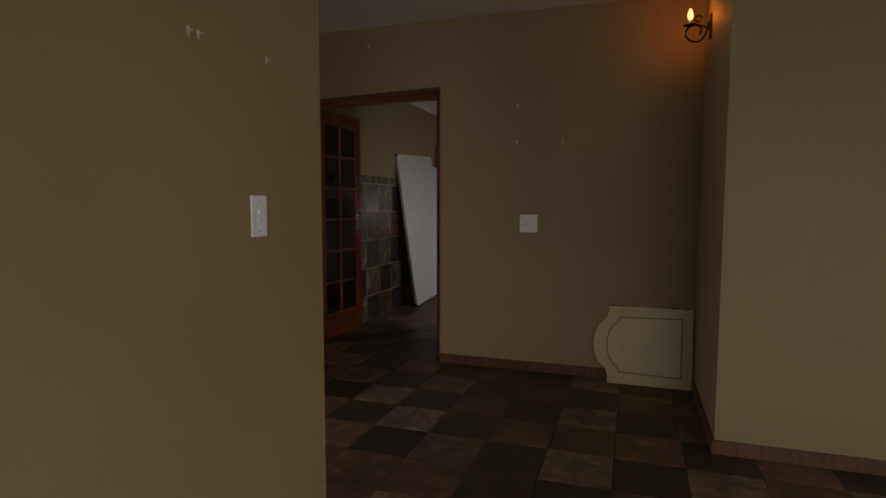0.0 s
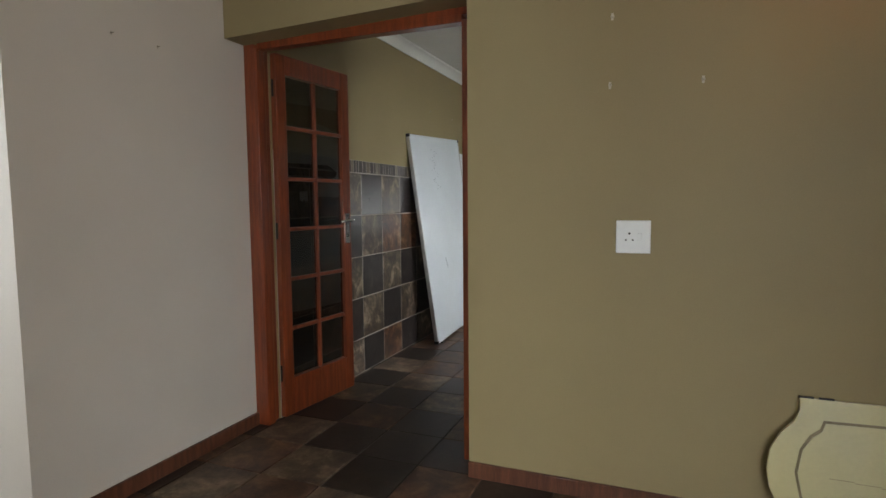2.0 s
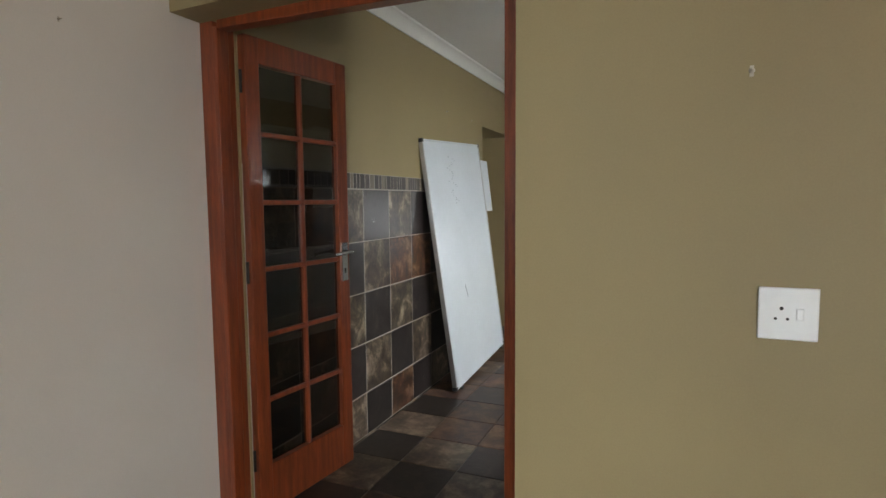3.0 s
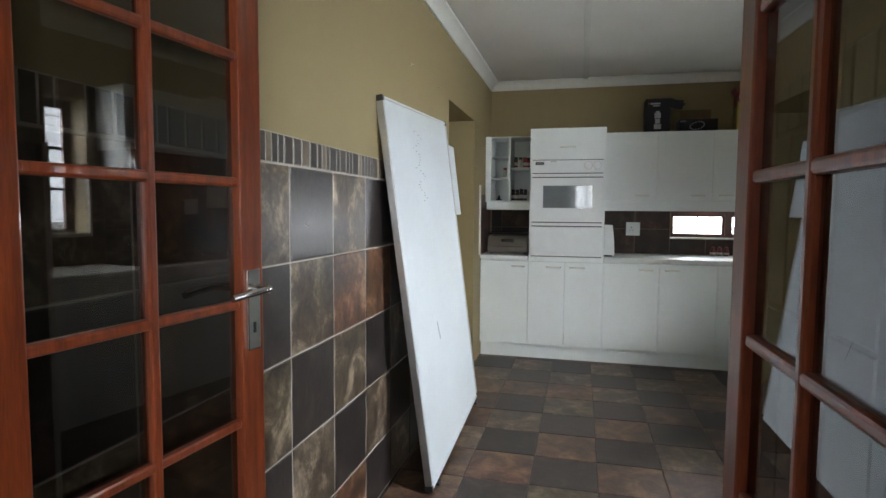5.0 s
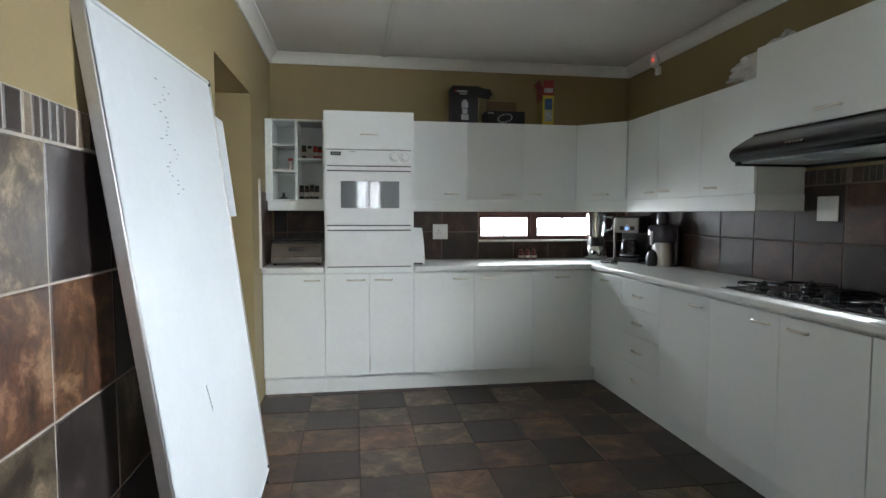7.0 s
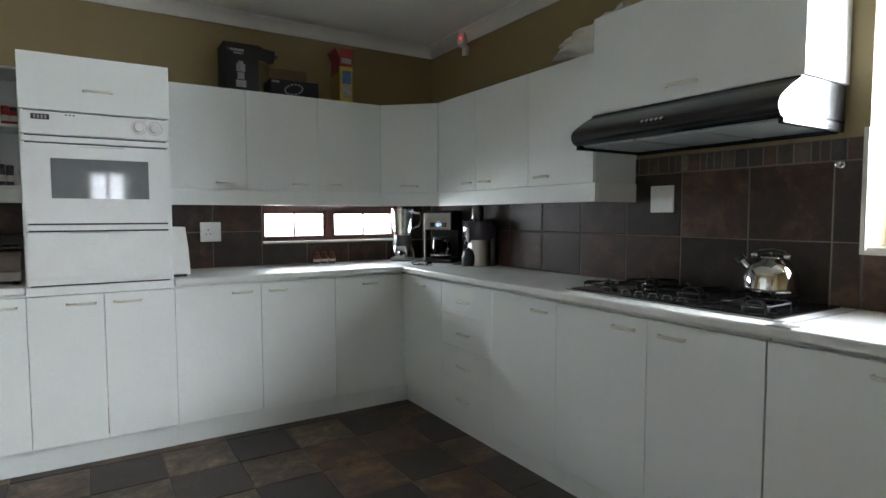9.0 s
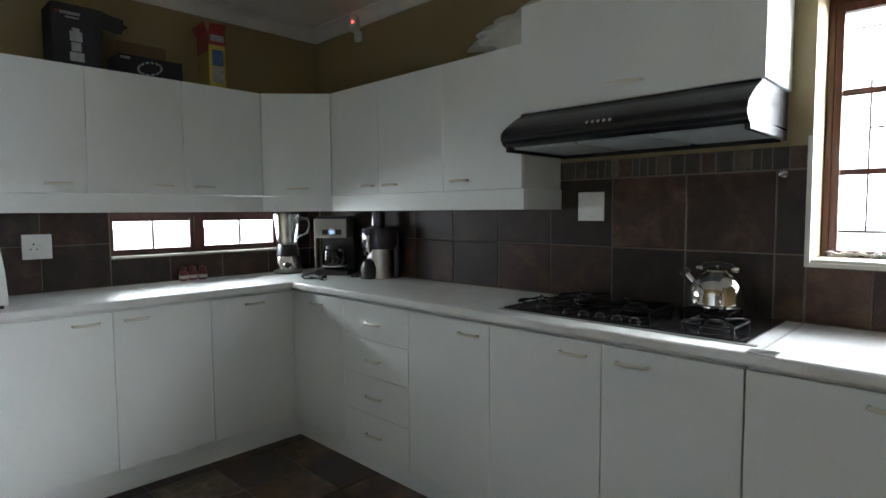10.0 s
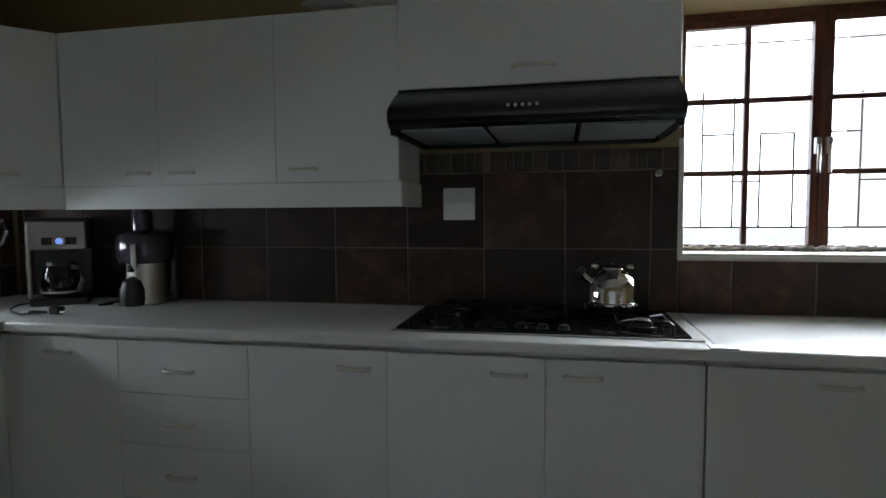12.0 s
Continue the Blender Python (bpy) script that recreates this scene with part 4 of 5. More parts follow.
part("handle", bm, BLACK, kettle, "black grip", smooth=True)

CLEAR = glass("clear_jug_glass", 0.04, (0.97, 0.985, 0.985), 0.17)
SMOKE = material("smoked_purple_plastic", (0.060, 0.052, 0.072), 0.14, vary=0.3, scale=18, fine=50, bump=0.02, coat=0.4)
bl = thing("blender", (0.165, 8.92, 0.90), "steel blender with a clear glass jug", "blender")
bx, by = 0.165, 8.925
bm = bmesh.new()
spin(bm, [(0.085, 0.0), (0.090, 0.006), (0.090, 0.030), (0.086, 0.065), (0.070, 0.105), (0.056, 0.135), (0.052, 0.150), (0.050, 0.152)], (bx, by, 0.904), n=32)
part("motor_base", bm, CHROME, bl, smooth=True)
part("foot", spin(bmesh.new(), [(0.084, 0.0), (0.086, 0.0045)], (bx, by, 0.900), n=28), BLACK, bl)
bm = bmesh.new()
spin(bm, [(0.026, 0.0), (0.026, 0.006), (0.018, 0.014), (0.016, 0.016)], n=20, m=pose(bx - 0.045, by - 0.069, 0.952, 78, 0, -33))
dial = part("dial", bm, CHROME, bl, "chrome control dial", smooth=True)
part("dial_face", spin(bmesh.new(), [(0.0175, 0.0), (0.0165, 0.003)], n=20, m=pose(bx - 0.045, by - 0.069, 0.952, 78, 0, -33) @ pose(0, 0, 0.0145)), BLACK, dial, smooth=True)
part("collar", spin(bmesh.new(), [(0.0720, 0.0), (0.0655, 0.035), (0.059, 0.074)], (bx, by, 1.008), n=28), BLACK, bl, smooth=True)
bm = bmesh.new()
spin(bm, [(0.050, 0.0), (0.060, 0.012), (0.066, 0.05), (0.082, 0.175), (0.085, 0.184), (0.080, 0.183), (0.0625, 0.05), (0.056, 0.016), (0.040, 0.010)], (bx, by, 1.083), n=32)
jug = part("jug", bm, CLEAR, bl, "clear glass jug", smooth=True)
bm = bmesh.new()
tube(bm, [(bx + 0.072, by - 0.03, 1.245), (bx + 0.115, by - 0.05, 1.240), (bx + 0.128, by - 0.055, 1.20), (bx + 0.110, by - 0.048, 1.15), (bx + 0.060, by - 0.024, 1.125)], 0.011, 8)
part("jug_handle", bm, CLEAR, jug, smooth=True)
part("lid", spin(bmesh.new(), [(0.083, 0.0), (0.086, 0.008), (0.050, 0.012), (0.036, 0.018)], (bx, by, 1.266), n=28), CLEAR, bl, "clear lid", smooth=True)

BLUE = glowing("blue_display_glow", (0.18, 0.32, 0.9), 1.2)
cf = thing("coffee_maker", (0.34, 8.56, 0.90), "steel and black drip coffee maker, blue display lit", "coffee maker")
cm = pose(0.262, 8.585, 0.90, 0, 0, 36)   # local x runs to the back, y across
W = 0.102
part("base", B(-0.02, 0.20, -W, W, 0.0, 0.032, bevel=0.008, m=cm), BLACK, cf)
part("column", B(0.115, 0.20, -W, W, 0.032, 0.345, bevel=0.006, m=cm), BLACK, cf)
part("head", B(-0.012, 0.115, -W, W, 0.225, 0.345, bevel=0.006, m=cm), BLACK, cf)
part("front_panel", B(-0.018, -0.010, -W + 0.006, W - 0.002, 0.228, 0.340, bevel=0.003, m=cm), SILVER, cf, "brushed steel front")
part("side_trim", B(-0.014, 0.004, W - 0.010, W + 0.003, 0.035, 0.340, bevel=0.003, m=cm), SILVER, cf)
part("lid", B(0.0, 0.19, -W + 0.004, W - 0.004, 0.345, 0.357, bevel=0.004, m=cm), BLACK, cf)
dp = part("display", B(-0.0195, -0.0175, -0.068, 0.052, 0.247, 0.277, bevel=0.0005, m=cm), BLACK, cf)
bm = bmesh.new()
spin(bm, [(0.024, 0.0), (0.024, 0.003), (0.021, 0.004)], n=24, m=cm @ pose(-0.019, -0.008, 0.262, 0, -90))
part("display_ring", bm, CHROME, dp, smooth=True)
bm = bmesh.new()
spin(bm, [(0.0125, 0.0), (0.0125, 0.0015)], n=24, m=cm @ pose(-0.0228, -0.008, 0.262, 0, -90))
part("blue_light", bm, BLUE, dp, "glowing blue clock")
bm = bmesh.new()
spin(bm, [(0.060, 0.0), (0.070, 0.012), (0.073, 0.05), (0.064, 0.095), (0.050, 0.125), (0.048, 0.125), (0.062, 0.094), (0.071, 0.05), (0.066, 0.012)], n=32, m=cm @ pose(0.045, 0.0, 0.036))
pot = part("carafe", bm, glass("smoked_carafe_glass", 0.02, (0.38, 0.37, 0.36)), cf, "glass carafe", smooth=True)
part("carafe_band", spin(bmesh.new(), [(0.0735, 0.0), (0.0735, 0.008)], n=32, m=cm @ pose(0.045, 0, 0.05)), STEEL, pot)
part("carafe_lid", spin(bmesh.new(), [(0.051, 0.0), (0.050, 0.014), (0.020, 0.018)], n=28, m=cm @ pose(0.045, 0, 0.161)), BLACK, pot, smooth=True)
bm = bmesh.new()
tube(bm, [cm @ Vector(p) for p in ((0.0, -0.045, 0.155), (-0.030, -0.078, 0.152), (-0.036, -0.086, 0.10), (-0.016, -0.068, 0.062))], 0.009, 10)
part("carafe_handle", bm, BLACK, pot, smooth=True)

jm = pose(0.385, 8.275, 0.90, 0, 0, 36)
ju = thing("juicer", (0.40, 8.265, 0.90), "steel and black juicer with a smoked bowl", "juicer")
bm = bmesh.new()
spin(bm, [(0.084, 0.0), (0.087, 0.006), (0.082, 0.020), (0.076, 0.15), (0.078, 0.168)], n=32, m=jm)
part("motor_body", bm, STEEL, ju, smooth=True)
bm = bmesh.new()
spin(bm, [(0.052, -0.002), (0.050, 0.06), (0.036, 0.095), (0.004, 0.112)], n=20, m=jm @ pose(-0.052, 0.05, 0.006, 0, -4))
part("front_shield", bm, BLACK, ju, smooth=True)
part("back_housing", B(0.020, 0.112, -0.080, 0.080, 0.0, 0.175, bevel=0.022, m=jm), BLACK, ju)
bm = bmesh.new()
spin(bm, [(0.092, 0.0), (0.106, 0.012), (0.112, 0.040), (0.112, 0.098), (0.104, 0.118), (0.076, 0.131), (0.040, 0.137)], n=36, m=jm @ pose(0, 0, 0.169))
part("bowl", bm, SMOKE, ju, "smoked plastic bowl", smooth=True)
part("basket", spin(bmesh.new(), [(0.060, 0.0), (0.088, 0.055), (0.086, 0.057)], n=28, m=jm @ pose(0, 0, 0.176)), BLACK, ju, smooth=True)
part("feed_tube", spin(bmesh.new(), [(0.041, 0.0), (0.040, 0.076), (0.037, 0.076), (0.037, 0.002)], n=24, m=jm @ pose(0, 0.012, 0.303)), SMOKE, ju, smooth=True)
part("pusher", spin(bmesh.new(), [(0.027, 0.0), (0.027, 0.112), (0.031, 0.114), (0.031, 0.122)], n=20, m=jm @ pose(0, 0.012, 0.280)), BLACK, ju, smooth=True)
bm = bmesh.new()
tube(bm, [jm @ Vector(p) for p in ((-0.085, 0.04, 0.165), (-0.112, 0.05, 0.160), (-0.116, 0.052, 0.140))], 0.013, 10)
part("spout", bm, BLACK, ju, smooth=True)
part("side_arm", B(-0.032, 0.034, -0.116, -0.082, 0.0, 0.262, bevel=0.012, m=jm), BLACK, ju)
part("locking_arm", B(-0.122, -0.108, 0.030, 0.050, 0.150, 0.250, bevel=0.005, m=jm), STEEL, ju)

CABLE = material("black_rubber_cable", (0.006, 0.006, 0.006), 0.75, vary=0.2)
cable = thing("power_cable", (0.10, 8.50, 0.90), "black coiled appliance cable and plug on the worktop", "cable")
bm = bmesh.new()
pts = [(0.27, 8.70), (0.20, 8.715), (0.13, 8.68), (0.06, 8.60), (0.03, 8.52), (0.055, 8.46), (0.09, 8.47), (0.075, 8.53), (0.045, 8.50), (0.075, 8.425)]
fine = [Vector((*pts[min(i, len(pts) - 1)], 0)).lerp(Vector((*pts[min(i + 1, len(pts) - 1)], 0)), k / 4) for i in range(len(pts) - 1) for k in range(4)]
tube(bm, [(p.x, p.y, 0.9045 + 0.004 * abs(math.sin(i * 0.4))) for i, p in enumerate(fine)], 0.0036, 7)
part("lead", bm, CABLE, cable, smooth=True)
bm = bmesh.new()
box(bm, 0.058, 0.092, 8.385, 8.430, 0.902, 0.930, bevel=0.007)
pl = part("plug", bm, CABLE, cable)
for dx in (0.066, 0.084):
    bm = bmesh.new()
    tube(bm, [(dx, 8.386, 0.912), (dx, 8.366, 0.912)], 0.003)
    part("pin", bm, STEEL, pl)
cable2 = thing("appliance_lead", (0.40, 8.40, 0.90), "black appliance lead looping behind the juicer", "cable")
bm = bmesh.new()
tube(bm, [(0.44, 8.46, 0.94), (0.40, 8.425, 1.00), (0.42, 8.38, 0.985), (0.43, 8.35, 0.93), (0.35, 8.40, 0.905), (0.27, 8.41, 0.9045), (0.30, 8.37, 0.9045)], 0.0036, 7)
part("lead", bm, CABLE, cable2, smooth=True)

# little jars under the slit window
JRED = material("red_brown_jar_paint", (0.17, 0.03, 0.022), 0.35, vary=0.2, scale=14)
for k, (x, y) in enumerate(((-0.452, 9.005), (-0.397, 9.012), (-0.345, 9.002))):
    t = thing("salt_pot", (x, y, 0.90), "small red-brown glazed jar with a pale band", "jar", "jars below the slit window")
    bm = bmesh.new()
    spin(bm, [(0.018, 0.0), (0.023, 0.006), (0.024, 0.040), (0.018, 0.054), (0.014, 0.058)], (x, y, 0.90), n=18)
    part("jar", bm, JRED, t, smooth=True)
    part("band", spin(bmesh.new(), [(0.0246, 0.0), (0.0246, 0.018)], (x, y, 0.912), n=18), TRIM, t)
    part("lid", spin(bmesh.new(), [(0.016, 0.0), (0.018, 0.006), (0.014, 0.018), (0.004, 0.022)], (x, y, 0.958), n=16), JRED, t, smooth=True)

ud = thing("upright_dispenser", (-1.345, 8.64, 0.90), "white upright holder on a black foot beside the oven", "dispenser")
bm = bmesh.new()
prism(bm, [(-1.385, 0.908), (-1.300, 0.908), (-1.308, 1.05), (-1.322, 1.165), (-1.385, 1.168)], "y", 8.60, 8.70)
part("body", bm, WHITEP, ud)
part("foot", B(-1.387, -1.318, 8.585, 8.66, 0.9005, 0.914, bevel=0.005), BLACK, ud)

# steel with the corner's shade put into its colour
GRILLM = material("dull_brown_steel", (0.25, 0.225, 0.20), 0.34, 0.85, vary=0.2, scale=9, fine=120, bump=0.06)
to = thing("toaster_oven", (-2.21, 8.78, 0.90), "steel tabletop grill with a domed lid", "grill")
part("base", B(-2.395, -2.035, 8.66, 8.98, 0.912, 0.965, bevel=0.008), GRILLM, to)
bm = bmesh.new()
prism(bm, [(8.655, 0.965), (8.665, 1.02), (8.70, 1.055), (8.93, 1.062), (8.97, 1.03), (8.975, 0.965)], "x", -2.39, -2.04)
part("lid", bm, GRILLM, to, smooth=True)
part("black_rim", boxes((-2.41, -2.03, 8.985, 9.01, 0.905, 1.085), (-2.41, -2.03, 8.75, 8.985, 1.066, 1.078), bevel=0.004), BLACK, to)
part("grip", B(-2.27, -2.16, 8.632, 8.662, 1.005, 1.032, bevel=0.008), BLACK, to, "black plastic grip")
for x in (-2.37, -2.06):
    for y in (8.69, 8.95):
        part("foot", spin(bmesh.new(), [(0.012, 0), (0.014, 0.012)], (x, y, 0.9), n=12), BLACK, to)

# jars on the spice shelves
GREEN = material("dark_green_jar_lid", (0.02, 0.07, 0.03), 0.4, vary=0.2)
REDL = material("red_jar_lid", (0.32, 0.02, 0.02), 0.4, vary=0.15)
SPICE = material("brown_spice_fill", (0.10, 0.05, 0.025), 0.5, vary=0.4, scale=30)
PURPLE = material("purple_black_label", (0.05, 0.035, 0.07), 0.5, vary=0.4, scale=25)
LABELW = material("pale_jar_label", (0.55, 0.53, 0.50), 0.6, vary=0.1)
for x, z, body, lid, h in ((-2.165, 1.669, SPICE, GREEN, 0.095), (-2.125, 1.669, LABELW, GREEN, 0.092), (-2.085, 1.669, REDL, REDL, 0.092), (-2.052, 1.669, REDL, BLACK, 0.088), (-2.262, 1.584, LABELW, REDL, 0.085), (-2.185, 1.374, PURPLE, BLACK, 0.10), (-2.148, 1.374, SPICE, BLACK, 0.098), (-2.112, 1.374, PURPLE, BLACK, 0.105), (-2.076, 1.374, PURPLE, BLACK, 0.10), (-2.046, 1.374, LABELW, LABELW, 0.082)):
    t = thing("spice_jar", (x, 8.80, z), "small spice jar with a coloured lid", "jar", "jars on the spice shelves")
    y = 8.79
    part("jar", spin(bmesh.new(), [(0.015, 0), (0.0175, 0.004), (0.0175, h * 0.72), (0.014, h * 0.78)], (x, y, z), n=16), body, t, smooth=True)
    part("label", spin(bmesh.new(), [(0.0178, 0), (0.0178, h * 0.30)], (x, y, z + h * 0.2), n=16), LABELW, t)
    part("lid", spin(bmesh.new(), [(0.0165, 0), (0.0165, h * 0.2), (0.014, h * 0.22)], (x, y, z + h * 0.78), n=16), lid, t, smooth=True)
t = thing("candle_stub", (-2.315, 8.80, 1.374), "small dark candle holder on the shelf", "candle holder")
part("holder", spin(bmesh.new(), [(0.03, 0), (0.032, 0.008), (0.012, 0.016), (0.008, 0.04), (0.003, 0.05)], (-2.315, 8.80, 1.374), n=16), IRON, t, smooth=True)

# ---- on top of the cabinets ----
CARDN = material("navy_printed_carton", (0.008, 0.008, 0.014), 0.65, vary=0.3, scale=10)
CARDB = material("brown_cardboard", (0.19, 0.125, 0.07), 0.8, vary=0.15, scale=10)
CARDY = material("yellow_printed_carton", (0.55, 0.44, 0.06), 0.5, vary=0.12, scale=12)
CARDR = material("red_printed_carton", (0.30, 0.028, 0.028), 0.5, vary=0.25, scale=14)
CARDO = material("ochre_printed_carton", (0.30, 0.235, 0.065), 0.55, vary=0.2, scale=16)
PRINT = material("pale_print", (0.40, 0.41, 0.44), 0.5, vary=0.3, scale=40)
BLUEP = material("blue_print", (0.07, 0.14, 0.36), 0.5, vary=0.3, scale=40)
c1 = thing("appliance_carton", (-0.95, 8.90, WT), "dark navy appliance carton with an open top flap", "box")
part("carton", B(-1.065, -0.865, 8.80, 8.98, WT, WT + 0.285, bevel=0.003), CARDN, c1)
part("flap", B(0, 0.125, -0.09, 0.09, -0.003, 0.003, m=pose(-0.866, 8.89, WT + 0.282, 0, 24)), CARDN, c1)
part("side_flap", B(0, 0.10, 0.0, 0.004, -0.075, 0.0, m=pose(-0.866, 8.800, WT + 0.276, 0, 8)), CARDN, c1)
part("printed_line", B(-1.03, -0.95, 8.7985, 8.7997, WT + 0.236, WT + 0.250), PRINT, c1)
part("printed_line", B(-1.01, -0.955, 8.7985, 8.7997, WT + 0.220, WT + 0.229), PRINT, c1)
part("printed_dot", B(-1.048, -1.034, 8.7985, 8.7997, WT + 0.238, WT + 0.252), REDL, c1)
pic = bmesh.new()
for a, b, c, d in ((-0.995, -0.945, 0.12, 0.165), (-0.99, -0.95, 0.075, 0.115), (-0.998, -0.94, 0.03, 0.07), (-0.985, -0.955, 0.165, 0.18)):
    box(pic, a, b, 8.7985, 8.7997, WT + c, WT + d)
part("printed_picture", pic, PRINT, c1)
c2 = thing("appliance_carton", (-0.64, 8.90, WT), "low dark carton with a raised cardboard flap", "box")
part("carton", B(-0.795, -0.495, 8.80, 8.98, WT, WT + 0.105, bevel=0.003), CARDN, c2)
part("back_flap", B(-0.765, -0.52, 8.955, 8.960, WT + 0.10, WT + 0.205), CARDB, c2, "plain brown card flap")
pic = bmesh.new()
for k in range(14):
    a = math.tau * k / 14
    box(pic, -0.008, 0.008, -0.0006, 0.0006, -0.0045, 0.0045, m=pose(-0.655 + 0.055 * math.cos(a), 8.7992, WT + 0.05 + 0.030 * math.sin(a) + 0.010 * math.cos(a), 0, -math.degrees(a) + 90))
part("printed_picture", pic, PRINT, c2)
part("printed_line", B(-0.79, -0.745, 8.7985, 8.7997, WT + 0.082, WT + 0.094), PRINT, c2)
c3 = thing("cereal_carton", (-0.31, 8.88, WT), "tall yellow and red printed food carton", "box")
m3 = pose(-0.355, 8.80, WT, 0, 0, -4)
part("carton", B(0.0, 0.090, 0.0, 0.18, 0, 0.305, bevel=0.002, m=m3), CARDR, c3)
part("side_print", B(0.001, 0.089, -0.0015, 0.0, 0.0, 0.235, m=m3), CARDY, c3, "yellow printed side")
part("front_print", B(-0.0015, 0.0, 0.004, 0.176, 0.0, 0.20, m=m3), CARDO, c3)
part("printed_block", B(0.018, 0.078, -0.003, -0.0015, 0.125, 0.210, m=m3), BLUEP, c3)
part("printed_block", B(0.018, 0.078, -0.003, -0.0015, 0.035, 0.118, m=m3), PRINT, c3)
part("printed_block", B(0.012, 0.082, -0.003, -0.0015, 0.255, 0.288, m=m3), PRINT, c3)
for q in (pose(0, 0, 0.304, 0, -28), pose(0.090, 0, 0.304, 0, 12)):
    part("top_flap", B(-0.0015, 0.0015, 0.004, 0.176, 0.0, 0.052, m=m3 @ q), CARDR, c3)
part("end_flap", B(0.004, 0.086, -0.0015, 0.0015, 0.0, 0.045, m=m3 @ pose(0, 0.002, 0.304, 18)), CARDR, c3)

BAGM = material("white_plastic_bag_film", (0.58, 0.58, 0.54), 0.35, vary=0.12, scale=10, fine=60, bump=0.3)
bag = thing("plastic_bag", (0.32, 7.34, WT), "crumpled white plastic bag on the cabinet", "bag")
bm = bmesh.new()
bmesh.ops.create_icosphere(bm, subdivisions=4, radius=1)
for v in bm.verts:
    d = v.co.copy()
    k = 1 + 0.30 * noise.noise(d * 2.1) + 0.16 * noise.noise(d * 5.0) + 0.07 * noise.noise(d * 11)
    taper = 0.72 - 0.34 * d.y
    y = 7.21 + 0.26 * d.y * k
    low = 0.003 if y > 7.13 else 0.144
    v.co = Vector((0.33 + 0.12 * d.x * k, y, WT + max(low, 0.085 + 0.140 * d.z * k * taper)))
part("film", bm, BAGM, bag, smooth=True)
bm = bmesh.new()
for k in range(5):
    a = 0.35 * k
    tube(bm, [(0.30 + 0.02 * k, 7.12 - 0.015 * k, WT + 0.16), (0.29 + 0.02 * k, 7.08 - 0.02 * k, WT + 0.195 + 0.012 * math.sin(a * 5)), (0.27 + 0.03 * k, 7.03, WT + 0.20 - 0.012 * k)], 0.014, 6)
part("knot", bm, BAGM, bag, smooth=True)

# ---- small fittings ----
sensor = thing("motion_sensor", (0.455, 8.57, 2.36), "white alarm motion sensor with a red light", "sensor")
part("bracket", B(0.462, 0.489, 8.545, 8.595, 2.325, 2.385, bevel=0.005), WHITEP, sensor)
bm = bmesh.new()
box(bm, -0.03, 0.03, -0.026, 0.026, -0.05, 0.05, bevel=0.012, m=pose(0.445, 8.56, 2.425, 0, 14, 25))
part("housing", bm, WHITEP, sensor, smooth=True)
part("indicator", spin(bmesh.new(), [(0.006, 0), (0.005, 0.003), (0.001, 0.004)], n=10, m=pose(0.413, 8.542, 2.425, 0, -76, 25)), glowing("red_indicator", (1.0, 0.05, 0.04), 5.0), sensor)

DARKHOLE = material("dark_socket_hole", (0.02, 0.02, 0.02), 0.8, vary=0.1)


def wall_plate(name, m, w, h, label, category, kind):
    """A faceplate at m: local x across, z up, its face towards -y."""
    t = thing(name, m.translation, label, category)
    part("plate", B(-w / 2, w / 2, -0.008, 0.0, -h / 2, h / 2, bevel=0.003, m=m), WHITEP, t)
    if kind == "socket":
        for x, z, r in ((-0.014, 0.013, 0.0045), (-0.026, -0.012, 0.0035), (-0.001, -0.012, 0.0035)):
            part("pin_hole", spin(bmesh.new(), [(r, 0), (r, 0.0006)], n=12, m=m @ pose(x, -0.008, z, 90)), DARKHOLE, t)
        part("rocker", B(0.016, 0.032, -0.0125, -0.008, -0.014, 0.014, bevel=0.002, m=m), WHITEP, t)
    elif kind == "switch":
        for k in range(3):
            part("rocker", B(-0.008, 0.008, -0.012, -0.008, 0.012 - 0.021 * k - 0.008, 0.012 - 0.021 * k + 0.008, bevel=0.002, m=m), WHITEP, t)
        for z in (-0.045, 0.045):
            part("screw", spin(bmesh.new(), [(0.003, 0), (0.003, 0.0008)], n=10, m=m @ pose(0, -0.008, z, 90)), STEEL, t)
    else:
        for z in (-h * 0.36, h * 0.36):
            part("screw", spin(bmesh.new(), [(0.0032, 0), (0.003, 0.001)], n=10, m=m @ pose(0, -0.008, z, 90)), STEEL, t)
    return t


wall_plate("wall_socket", pose(-0.551, 4.0, 1.069), 0.126, 0.126, "white single wall socket with a rocker switch", "socket", "socket")
wall_plate("wall_socket", pose(-1.122, 9.034, 1.125), 0.12, 0.12, "white double wall socket on dark tiles", "socket", "socket")
wall_plate("blank_plate", pose(0.478, 6.97, 1.298, 0, 0, -90), 0.122, 0.122, "white blank cover plate on dark tiles", "cover plate", "blank")
wall_plate("light_switch", pose(-0.925, 1.45, 1.168, 0, 0, 90), 0.072, 0.125, "white light switch with small rockers", "light switch", "switch")
hk = thing("wall_hook", (0.475, 6.25, 1.40), "small round chrome hook on the tiles", "hook")
part("knob", spin(bmesh.new(), [(0.013, 0), (0.013, 0.003), (0.006, 0.005), (0.006, 0.016), (0.011, 0.020), (0.011, 0.026), (0.004, 0.030)], n=18, m=pose(0.479, 6.25, 1.40, 0, -90)), CHROME, hk, smooth=True)

PLUG = material("pale_wall_plug", (0.55, 0.50, 0.40), 0.6, vary=0.2)


